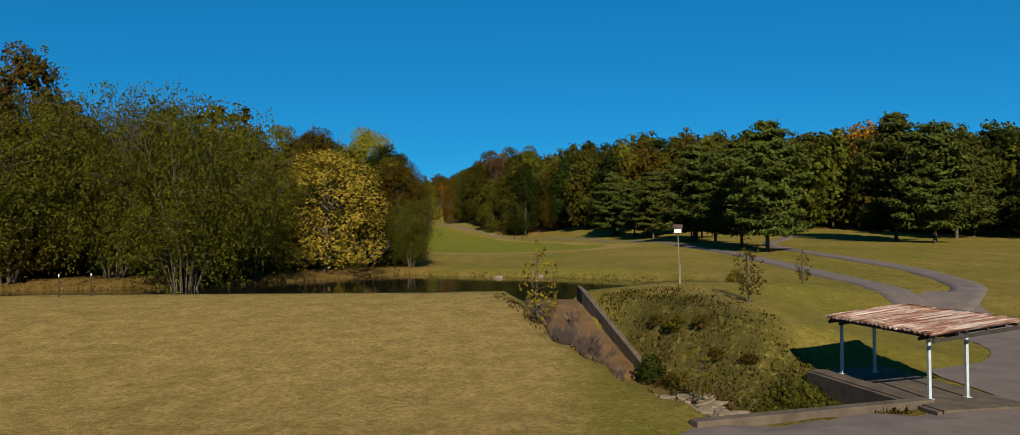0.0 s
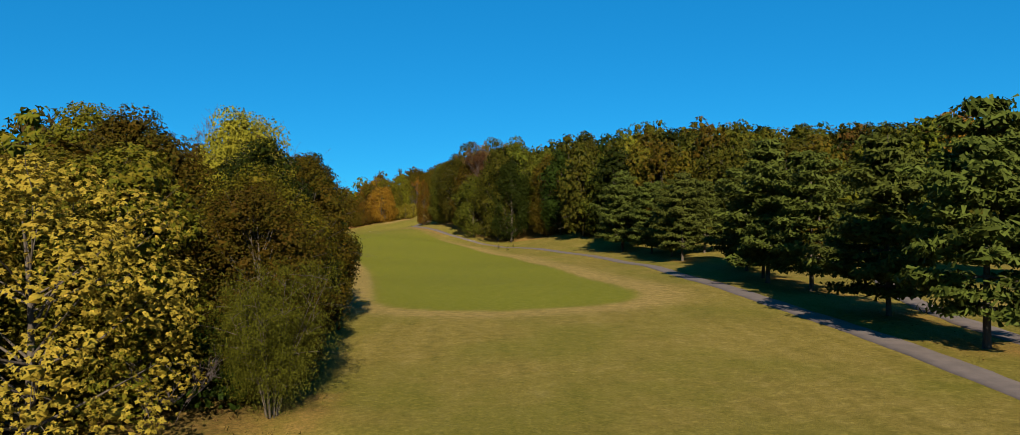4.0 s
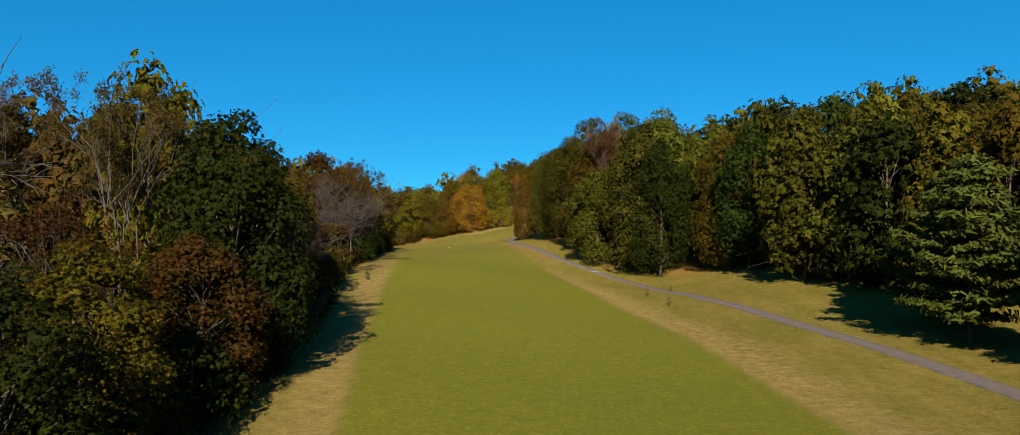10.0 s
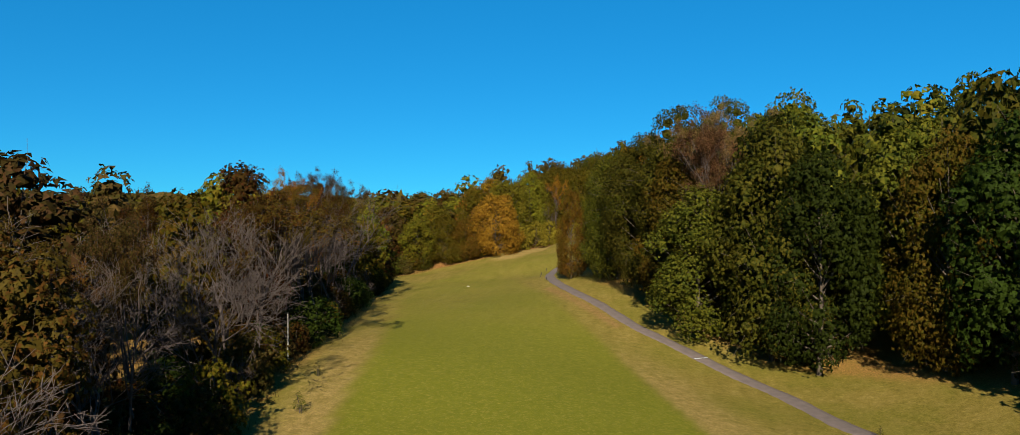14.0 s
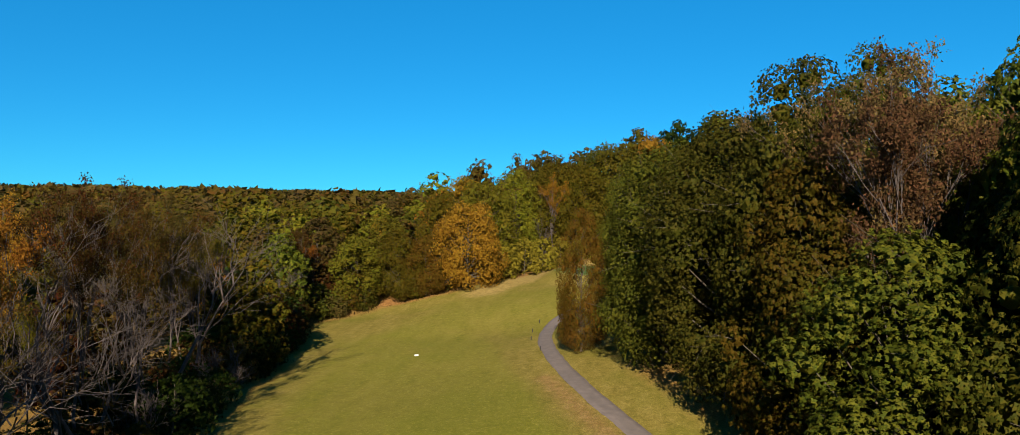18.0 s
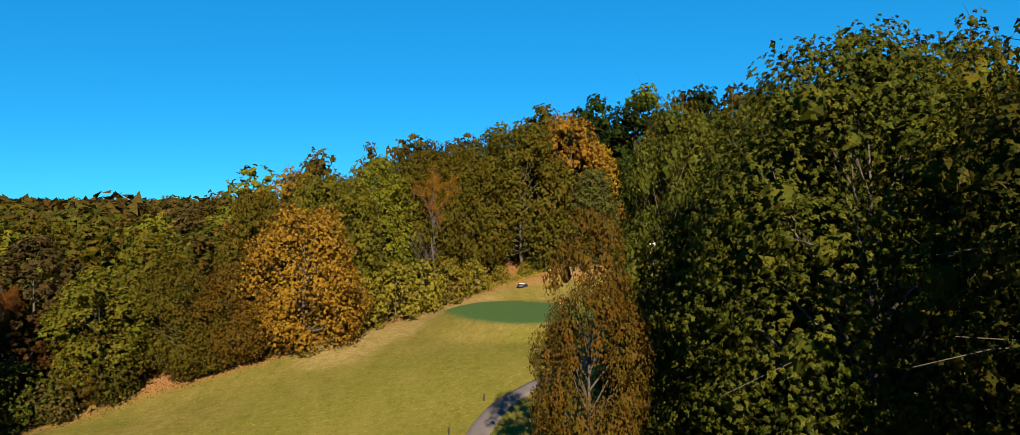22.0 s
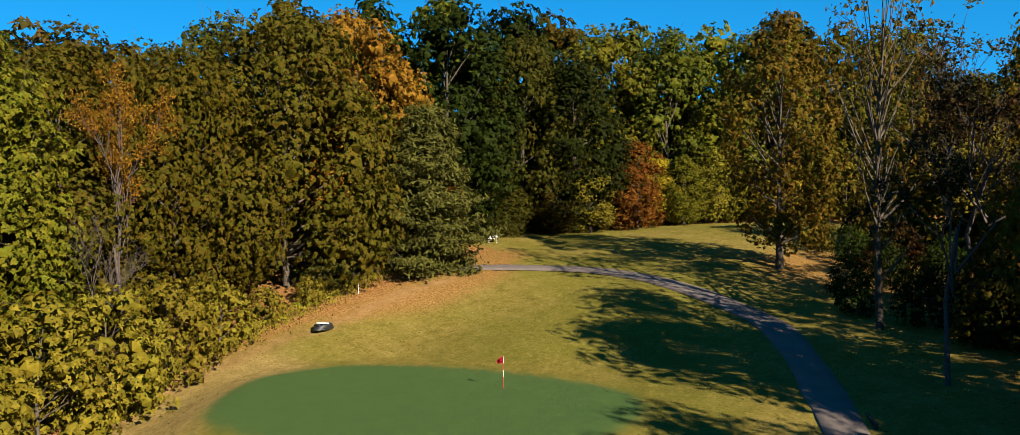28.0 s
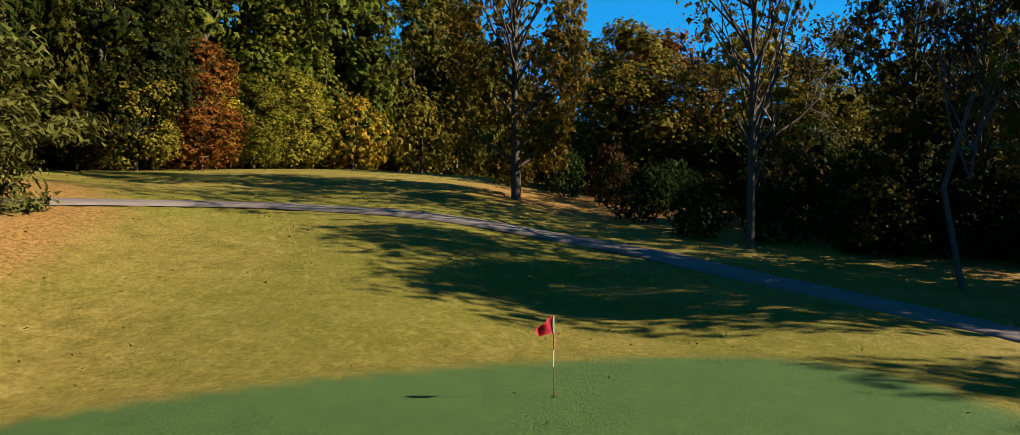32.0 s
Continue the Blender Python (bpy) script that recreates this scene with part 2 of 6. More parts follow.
POND = smooth_line([(-50, 48.3), (-18, 47.2), (-0.6, 47.8), (1.5, 47.4), (3.6, 48.2), (9, 49.3), (13, 52), (17, 57.5), (17, 63.6), (15.6, 69), (12.6, 74.6),
                    (8.4, 79), (3, 82.2), (-2, 83.4), (-8, 86), (-12.5, 88.6), (-17, 84), (-20, 79.5), (-24, 74.5), (-28, 70), (-38, 66), (-50, 64)], 1.5, True)
FAIRWAY = smooth_line([(-14.3, 145.7), (-8.3, 138), (-1, 136), (7, 136.6), (15, 139), (18, 146), (17.2, 160), (14.4, 186), (9.5, 225), (4, 262), (-4.5, 294),
                       (-12.3, 320), (-22.5, 355), (-33, 385), (-42, 412), (-50, 436), (-62, 444), (-74, 440), (-73, 420), (-66, 388), (-56, 345), (-50, 313),
                       (-45, 290), (-35.7, 250), (-26.5, 214), (-21.5, 188), (-18, 166)], 2, True)
GREEN = smooth_line([(-41.4, 488), (-39.2, 493), (-35.4, 496.6), (-30.6, 496.8), (-27, 494.6), (-24, 490.6), (-21.6, 486), (-19.6, 481.5), (-18.8, 477), (-20.4, 473.2),
                     (-24, 471.2), (-28.4, 470.4), (-32.4, 471.4), (-37, 476.2), (-40, 482.2)], 1, True)
# the edges of the woods along the valley
LEFT_EDGE = [(-60, 62), (-36, 71), (-25, 80), (-15, 91), (-16, 105), (-18, 120), (-21, 140), (-26, 162), (-30, 178), (-34, 200), (-38, 225), (-47, 260), (-56, 292),
             (-61, 319), (-66, 346), (-72, 375), (-78, 406), (-85, 436), (-91, 457), (-79, 469), (-64, 477), (-56, 488), (-48, 497), (-38, 505.5), (-31, 508),
             (-22, 513), (-13, 516), (-4, 523), (5, 527), (14, 527), (22, 524), (34, 516), (46, 505), (60, 500), (130, 498)]
RIGHT_EDGE = [(120, 150), (85, 190), (66, 215), (60, 245), (47, 272), (34, 292), (28, 304), (26, 318), (18, 331), (11.4, 338), (-0.7, 348), (-6.5, 358), (-16, 378),
              (-22, 392), (-26.5, 402), (-27.5, 409), (-24, 417), (-20, 425), (-13, 435), (-7, 444), (0, 453), (4, 461), (12, 466), (30, 471), (60, 478), (130, 484)]
CREEK = smooth_line([(2.0, 46.5), (2.3, 44), (3.9, 36.6), (4.8, 33.5), (6.2, 30.3), (7.6, 27), (9.5, 23.4)])

YARD = smooth_line([(4.6, 20.6), (9, 22.1), (13.4, 23.5), (15.9, 23.6), (16.3, 26.5), (16.5, 29.6), (19.8, 31.4), (22.6, 35.2), (23.6, 39), (25.0, 44), (26.0, 49),
                    (28.4, 52), (32.5, 53), (29.6, 47), (28.4, 41), (30, 35), (36, 29), (60, 24), (60, 6), (30, 6), (8, 10), (3.4, 16)], 1.5, True)


def step01(v):
    v = np.clip(v, 0, 1)
    return v * v * (3 - 2 * v)


def ground(x, y):
    """The land's height."""
    x, y = np.asarray(x, float), np.asarray(y, float)
    h = base(x, y)
    h = h + 0.25 * np.sin(x * 0.11 + y * 0.05) * np.sin(y * 0.083 - x * 0.04) * step01((y - 100) / 60)
    # level yard round the shelter
    yard = step01((30 - np.hypot((x - 20), (y - 24))) / 14)
    h = h * (1 - yard) + 0.0 * yard
    # earth dam with its long front slope
    crest = 2.05 + 0.45 * step01((x - 4) / 6)
    front = crest * step01((y - 17) / 28)
    dam = np.where(y < 47.5, front, crest)
    reach = step01((22 - x) / 12)
    paved = signed(x, y, YARD)
    w = step01((60 - y) / 8) * reach * step01((y - 10) / 6) * (1 - step01((paved + 1.2) / 1.2)) * (1 - step01((4.6 - seg_dist(x, y, [(13.9, 22.5), (13.2, 29.4)])) / 2.6))
    h = h * (1 - w) + dam * w + 0.6 * np.exp(-((x - 19.5) ** 2 + (y - 52.5) ** 2) / 18)
    # creek below the spillway: a walled chute first, then an open bed
    d = seg_dist(x, y, CREEK)
    mid = np.interp(y, [c[1] for c in CREEK[::-1]], [c[0] for c in CREEK[::-1]])
    run = step01((y - 33) / 3)
    half = 1.7 * run + (2.0 + 0.5 * step01((31 - y) / 5)) * (1 - run)
    fall = np.where(x > mid, np.interp(y, [33, 44], [3.4, 0.7]), np.interp(y, [33, 44], [1.7, 1.3]))
    cut = step01((half + fall - d) / fall) * step01((48.2 - y) / 0.6) * step01((y - 20.9 - 0.3235 * (x - 4.7)) / 0.8)
    bed = np.interp(y, [26, 36, 44.6, 47.5], [-1.3, -1.4, 1.0, 1.1])
    h = h * (1 - cut) + np.minimum(h, bed) * cut
    # pond basin with a low cut bank
    s = signed(x, y, POND)
    h = np.where(s > 0, np.minimum(h, WATER - 0.15 - np.minimum(s * 0.25, 1.2)), h)
    rim = step01((4 + s) / 4) * (s <= 0) * (y > 52)
    h = h * (1 - rim) + np.minimum(h, WATER + 0.25 + 0.0 * s) * rim
    # the green's shelf
    g = signed(x, y, GREEN)
    k = step01((g + 5) / 6)
    h = h * (1 - k) + (17.15 + (x + 29) * 0.03 - (y - 482) * 0.005) * k
    h = h - 1.0 * np.exp(-((x + 10.5) ** 2 + (y - 482.5) ** 2) / 40) - 0.6 * np.exp(-((x + 21.5) ** 2 + (y - 501.5) ** 2) / 60)
    for line in (CART_PATH, SIDE_PATH):
        h = h - 0.10 * step01((1.5 - seg_dist(x, y, line)) / 0.4)
    near = (np.abs(x - 30) < 40) & (np.abs(y - 30) < 35)
    return h - np.where(near, 0.1 * step01(paved / 0.5), 0)


def mesh_of(name, verts, faces, mats=(), smooth=False):
    """A mesh from arrays; faces is an array of rows with the same corner count."""
    verts, faces = np.asarray(verts, np.float32), np.asarray(faces, np.int32)
    me = bpy.data.meshes.new(name)
    k = faces.shape[1]
    me.vertices.add(len(verts))
    me.vertices.foreach_set("co", verts.ravel())
    me.loops.add(faces.size)
    me.loops.foreach_set("vertex_index", faces.ravel())
    me.polygons.add(len(faces))
    me.polygons.foreach_set("loop_start", np.arange(0, faces.size, k, dtype=np.int32))
    me.polygons.foreach_set("use_smooth", np.full(len(faces), smooth))
    me.update(calc_edges=True)
    for m in (mats if isinstance(mats, (list, tuple)) else [mats]):
        me.materials.append(m)
    return me


# ---- ground ----
def spaced(*runs):
    out = []
    for a, b, step in runs:
        out += list(np.arange(a, b, step))
    return np.array(out + [runs[-1][1]])


gx = spaced((-1500, -300, 100), (-300, -120, 12), (-120, -60, 3), (-60, -45, 1.5), (-45, -14, 0.8), (-14, 32, 1.0), (32, 60, 2), (60, 200, 8), (200, 1500, 100))
gy = spaced((-600, -60, 60), (-60, 10, 5), (10, 60, 0.8), (60, 100, 1.0), (100, 460, 1.8), (460, 496, 0.8), (496, 530, 1.2), (530, 620, 6), (620, 2500, 90))
GX, GY = np.meshgrid(gx, gy)
GZ = ground(GX, GY)
nx, ny = len(gx), len(gy)


def gz(x, y):
    """The ground sheet's height at a spot."""
    i = min(max(int(np.searchsorted(gx, x)) - 1, 0), nx - 2)
    j = min(max(int(np.searchsorted(gy, y)) - 1, 0), ny - 2)
    s, t = (x - gx[i]) / (gx[i + 1] - gx[i]), (y - gy[j]) / (gy[j + 1] - gy[j])
    return float((GZ[j, i] * (1 - s) + GZ[j, i + 1] * s) * (1 - t) + (GZ[j + 1, i] * (1 - s) + GZ[j + 1, i + 1] * s) * t)


idx = np.arange(nx * ny).reshape(ny, nx)
quads = np.stack([idx[:-1, :-1], idx[:-1, 1:], idx[1:, 1:], idx[1:, :-1]], -1).reshape(-1, 4)


def grass_material():
    m, nt, p = shader("grass", 0.9, 0.05)
    fine = noise_tex(nt, 5, 8, 0.8)
    mid = noise_tex(nt, 0.9, 5, 0.65)
    big = noise_tex(nt, 0.07, 4, 0.6)
    streak = noise_tex(nt, 0.5, 4, 0.6, stretch=(1.0, 0.18, 1))
    rough_c = ramp(nt, calc(nt, "ADD", calc(nt, "MULTIPLY", mid, 0.6), calc(nt, "MULTIPLY", streak, 0.4)),
                   [(0.32, (0.17, 0.14, 0.026)), (0.5, (0.29, 0.22, 0.05)), (0.68, (0.4, 0.3, 0.09))])
    rough_c = blend(nt, calc(nt, "MULTIPLY", ramp(nt, big, [(0.42, (0, 0, 0)), (0.6, (1, 1, 1))]), 0.55), rough_c, (0.17, 0.175, 0.018))
    fair_c = ramp(nt, mid, [(0.3, (0.165, 0.177, 0.014)), (0.7, (0.215, 0.217, 0.021))])
    green_c = ramp(nt, mid, [(0.3, (0.074, 0.138, 0.042)), (0.7, (0.092, 0.16, 0.046))])
    dry_c = ramp(nt, mid, [(0.3, (0.31, 0.215, 0.068)), (0.7, (0.54, 0.375, 0.145))])
    lit_c = ramp(nt, noise_tex(nt, 5, 6, 0.75), [(0.35, (0.13, 0.06, 0.022)), (0.5, (0.36, 0.175, 0.058)), (0.65, (0.55, 0.295, 0.105))])
    # dark ground; on the creek bank it paints the shade among the weeds
    dark_shaded_c = ramp(nt, mid, [(0.3, (0.03, 0.035, 0.01)), (0.7, (0.085, 0.075, 0.022))])
    soil_c = ramp(nt, mid, [(0.3, (0.3, 0.15, 0.06)), (0.7, (0.45, 0.27, 0.12))])
    c = rough_c
    wob = calc(nt, "MULTIPLY", calc(nt, "SUBTRACT", mid, 0.5), 0.9)
    for name, col in (("dry", dry_c), ("fairway", fair_c), ("dark_shaded", dark_shaded_c), ("green", green_c), ("litter", lit_c), ("soil", soil_c)):
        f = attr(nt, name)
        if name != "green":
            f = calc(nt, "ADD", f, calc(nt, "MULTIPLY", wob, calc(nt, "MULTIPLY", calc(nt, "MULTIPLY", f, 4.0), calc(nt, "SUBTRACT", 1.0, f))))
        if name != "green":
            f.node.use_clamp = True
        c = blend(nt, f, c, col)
    plain = calc(nt, "SUBTRACT", 1.0, calc(nt, "MAXIMUM", attr(nt, "green"), attr(nt, "litter")))
    c = blend(nt, calc(nt, "MULTIPLY", plain, calc(nt, "MULTIPLY", ramp(nt, fine, [(0.38, (1, 1, 1)), (0.58, (0, 0, 0))]), calc(nt, "SUBTRACT", 0.6, calc(nt, "MULTIPLY", attr(nt, "fairway"), 0.38)))), c, (0.1, 0.085, 0.012))
    c = blend(nt, calc(nt, "MULTIPLY", ramp(nt, noise_tex(nt, 2.2, 6, 0.75), [(0.52, (0, 0, 0)), (0.7, (1, 1, 1))]), calc(nt, "MULTIPLY", plain, 0.45)), c, (0.5, 0.4, 0.1))
    c = blend(nt, 1.0, c, (0.48, 0.468, 0.45), "MULTIPLY")
    nt.links.new(c, p.inputs["Base Color"])
    bump(nt, p, fine, 0.8, 0.12)
    return m


GRASS = grass_material()
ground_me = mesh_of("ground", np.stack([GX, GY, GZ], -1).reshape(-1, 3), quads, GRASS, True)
fx, fy = GX.ravel(), GY.ravel()


def mask(name, values):
    a = ground_me.attributes.new(name, "FLOAT", "POINT")
    a.data.foreach_set("value", np.asarray(values, np.float32))


fw = signed(fx, fy, FAIRWAY)
mask("fairway", (1 - 0.5 * step01((fy - 335) / 70)) * np.maximum(step01((fw + 1.2) / 2.4), 0.75 * step01((fy - 425) / 20) * step01((25 - np.abs(fx + 48)) / 14) * step01((474 - fy) / 12)))
mask("green", step01((signed(fx, fy, GREEN) + 0.5) / 1.0))
wood_l = LEFT_EDGE + [(130, 900), (-400, 900), (-400, 62)]
wood_r = RIGHT_EDGE + [(300, 484), (300, 150)]
sl, sr = signed(fx, fy, wood_l), signed(fx, fy, wood_r)
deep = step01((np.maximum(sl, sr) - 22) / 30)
mask("litter", (1 - 0.75 * deep) * np.maximum(0.75 * step01((10 - seg_dist(fx, fy, [(15, 485), (17, 477), (14, 468), (8, 462), (0, 456)])) / 6), np.maximum(step01((np.maximum(sl, sr - 3.5) + 2.5 + 4.5 * (fy < 98) * (fx < -4)) / 3.0), np.maximum(np.maximum(0.8 * step01((4.5 - seg_dist(fx, fy, [(-26, 508), (-17, 506), (-10, 507.5), (-4, 513)])) / 3.5), 0.75 * step01((4.0 - seg_dist(fx, fy, [(36, 104), (37.5, 121), (39, 145), (41, 173), (40.5, 208), (38.5, 232), (35.5, 254)])) / 2.5)), step01((5.0 - seg_dist(fx, fy, [(-54, 491), (-49, 498), (-40, 506), (-30, 509.5), (-20, 512), (-12, 513), (-6, 517)])) / 3)))) * step01((fy - 58) / 8) * (1 - 0.45 * (fy < 100) - 0.2 * (fy < 96) * (fx < -10) - 0.35 * (fy > 100) * (fy < 470)))
mask("dry", np.maximum(0.8 * step01((9 + fw) / 6) * (fw < 0) * (fy > 120) * step01((375 - fy) / 60), np.maximum(0.95 * step01((49 - fy) / 5) * step01((3 - fx) / 3), 1.0 * step01((6.5 - seg_dist(fx, fy, [(-56, 474), (-49, 486), (-43, 494), (-36, 499)])) / 4))))
# dark deep in the woods and on the willow bank; creek-bank weed shade painted
mask("dark_shaded", np.maximum(np.maximum(0.85 * deep, 0.8 * step01((96 - fy) / 4) * step01((-11 - fx) / 4) * step01((fy - 56) / 5)), np.maximum(step01((5 - seg_dist(fx, fy, [(9.5, 26), (8.6, 33), (7.5, 38)])) / 3.5) * 0.85, 0.6 * step01((3 - np.hypot(fx - 5, fy - 15)) / 3))))
mask("soil", np.maximum(0.25 * step01((3.5 - seg_dist(fx, fy, CREEK)) / 2.5) * (fy < 46), np.maximum(step01((2.6 - seg_dist(fx, fy, [(-36, 404), (-31, 391), (-27, 382), (-20.5, 367)])) / 3) * 0.9, 0.8 * step01((1.3 - seg_dist(fx, fy, [(-52, 486), (-47, 494), (-40, 500.8), (-32, 504), (-26, 505.5), (-20, 507.5), (-13, 508.5)])) / 1.2))))
tagged(new("ground", ground_me), "rolling golf course turf, tan rough, mown fairway and putting green", "ground", kind="structure")

# ---- water ----
m, nt, p = shader("pond_water", 0.04, 0.5)
p.inputs["Base Color"].default_value = (0.007, 0.007, 0.005, 1)
bump(nt, p, noise_tex(nt, 2.2, 4, 0.6), 0.07, 0.05)
bm = bmesh.new()
bm.faces.new([bm.verts.new((x, y, WATER)) for x, y in smooth_line([(-60, 46), (0, 45.5), (3.7, 46.9), (14, 48), (21, 56), (20, 70), (8, 83), (-8, 90), (-18, 90), (-34, 76), (-60, 70)], 3, True)])
bmesh.ops.recalc_face_normals(bm, faces=bm.faces)
pond_me = bpy.data.meshes.new("water")
bm.to_mesh(pond_me)
pond_me.materials.append(m)
tagged(new("water", pond_me), "still dark pond water reflecting sky and trees", "pond", kind="structure")

# ---- cart paths ----
ASPHALT = simple("asphalt", (0.17, 0.132, 0.118), (0.112, 0.09, 0.082), 0.8, 0.9, 0.2, 0.3)


def strip(name, line, width, mat, label, lift=0.02):
    line = np.array(line)
    d = np.gradient(line, axis=0)
    d /= np.linalg.norm(d, axis=1)[:, None]
    nrm = np.stack([-d[:, 1], d[:, 0]], -1)
    cols = np.array([-0.5, -0.46, -0.2, 0, 0.2, 0.46, 0.5])
    down = np.array([-0.15, 0.01, 0.03, 0.04, 0.03, 0.01, -0.15])
    wob = 0.12 * np.sin(np.arange(len(line)) * 0.9) + 0.08 * np.sin(np.arange(len(line)) * 2.3)
    q = line[:, None, :] + nrm[:, None, :] * (cols[None, :, None] * (width + wob)[:, None, None])
    mid_z = ground(line[:, 0], line[:, 1]) + 0.10
    edge_z = ground(q[..., 0], q[..., 1]) + 0.10
    z = 0.5 * edge_z + 0.5 * mid_z[:, None] + lift + down[None, :]
    v = np.concatenate([q, z[..., None]], -1).reshape(-1, 3)
    i = np.arange(len(line) * 7).reshape(-1, 7)
    f = np.stack([i[:-1, :-1], i[:-1, 1:], i[1:, 1:], i[1:, :-1]], -1).reshape(-1, 4)
    return tagged(new(name, mesh_of(name, v, f, mat, True)), label, "cart path", kind="structure")


strip("cart_path_1", CART_PATH, 2.5, ASPHALT, "winding grey asphalt cart path across the turf")
strip("cart_path_2", SIDE_PATH, 2.5, ASPHALT, "grey asphalt side path forking off across the turf")


# ---- trees ----
def tubes(runs, sides=5):
    """Tapered tubes along polylines: runs of (points, radius at start, radius at end)."""
    V, F, n = [], [], 0
    for pts, r0, r1 in runs:
        pts = np.asarray(pts, float)
        k = len(pts)
        d = np.gradient(pts, axis=0)
        d /= np.linalg.norm(d, axis=1)[:, None] + 1e-9
        ref = np.where(np.abs(d[:, 2:3]) > 0.9, np.array([[1.0, 0, 0]]), np.array([[0, 0, 1.0]]))
        a = np.cross(d, ref)
        a /= np.linalg.norm(a, axis=1)[:, None] + 1e-9
        b = np.cross(d, a)
        ang = np.linspace(0, 2 * math.pi, sides, endpoint=False)
        r = np.linspace(r0, r1, k)[:, None, None]
        ring = pts[:, None, :] + r * (np.cos(ang)[None, :, None] * a[:, None, :] + np.sin(ang)[None, :, None] * b[:, None, :])
        V.append(ring.reshape(-1, 3))
        i = np.arange(k * sides).reshape(k, sides) + n
        j = np.roll(i, -1, 1)
        F.append(np.stack([i[:-1], j[:-1], j[1:], i[1:]], -1).reshape(-1, 4))
        n += k * sides
    return np.concatenate(V), np.concatenate(F)


def leaf_tris(rng, pos, nrm, size, ratio=0.55, droop=0.0):
    """Pointed leaves at pos, facing nrm."""
    n = len(pos)
    nrm = nrm / (np.linalg.norm(nrm, axis=1)[:, None] + 1e-9)
    t = rng.normal(size=(n, 3))
    t[:, 2] -= droop
    t -= nrm * (t * nrm).sum(1)[:, None]
    t /= np.linalg.norm(t, axis=1)[:, None] + 1e-9
    b = np.cross(nrm, t)
    s = (size * rng.uniform(0.65, 1.35, n))[:, None]
    q = np.stack([pos - t * s * 0.5 - b * s * 0.5 * ratio, pos - t * s * 0.5 + b * s * 0.5 * ratio, pos + t * s * 0.5], 1)
    return q.reshape(-1, 3)


def rosettes(rng, pos, face, size, each, droop=0.28, ratio=0.95):
    """Tufts of leaves: each a star of pointed leaves round pos, in the plane that faces face, its tips hanging a little."""
    n = len(pos)
    face = face / (np.linalg.norm(face, axis=1)[:, None] + 1e-9)
    a = np.cross(face, rng.normal(size=(n, 3)))
    a /= np.linalg.norm(a, axis=1)[:, None] + 1e-9
    b = np.cross(face, a)
    ang = (np.arange(each) / each * 2 * math.pi)[None, :] + rng.normal(size=(n, each)) * 0.3
    d = np.cos(ang)[..., None] * a[:, None] + np.sin(ang)[..., None] * b[:, None]
    side = np.cross(np.broadcast_to(face[:, None], d.shape), d)
    L = (size * rng.uniform(0.7, 1.3, (n, 1)) * rng.uniform(0.6, 1.1, (n, each)))[..., None]
    hang = d - face[:, None] * (droop * rng.uniform(0.0, 1.6, (n, each)))[..., None] - np.array([0, 0, 0.15])
    lift = face[:, None] * (rng.normal(size=(n, each)) * 0.12 * size)[..., None]
    root = pos[:, None] + lift + hang * L * 0.12
    q = np.stack([root - side * L * 0.5 * ratio, root + side * L * 0.5 * ratio, pos[:, None] + lift + hang * L], 2)
    return q.reshape(-1, 3)


def tris_of(n):
    return np.arange(n * 3, dtype=np.int32).reshape(-1, 3)


G = (1 + 5 ** 0.5) / 2
BALL_V = np.array([(-1, G, 0), (1, G, 0), (-1, -G, 0), (1, -G, 0), (0, -1, G), (0, 1, G), (0, -1, -G), (0, 1, -G), (G, 0, -1), (G, 0, 1), (-G, 0, -1), (-G, 0, 1)]) / math.hypot(1, G)
BALL_F = np.array([(0, 11, 5), (0, 5, 1), (0, 1, 7), (0, 7, 10), (0, 10, 11), (1, 5, 9), (5, 11, 4), (11, 10, 2), (10, 7, 6), (7, 1, 8),
                   (3, 9, 4), (3, 4, 2), (3, 2, 6), (3, 6, 8), (3, 8, 9), (4, 9, 5), (2, 4, 11), (6, 2, 10), (8, 6, 7), (9, 8, 1)])


def cores(rng, centres, radii, squash=0.82):
    """A rough lump added inside each clump to block light and view in place of inner leaves, its faces loose from one
    another.
    """
    V = []
    for c, r in zip(centres, radii):
        v = BALL_V * (r * rng.uniform(0.8, 1.15, (12, 1))) * np.array([1, 1, squash]) + c
        V.append(v[BALL_F].reshape(-1, 3))
    return np.concatenate(V)


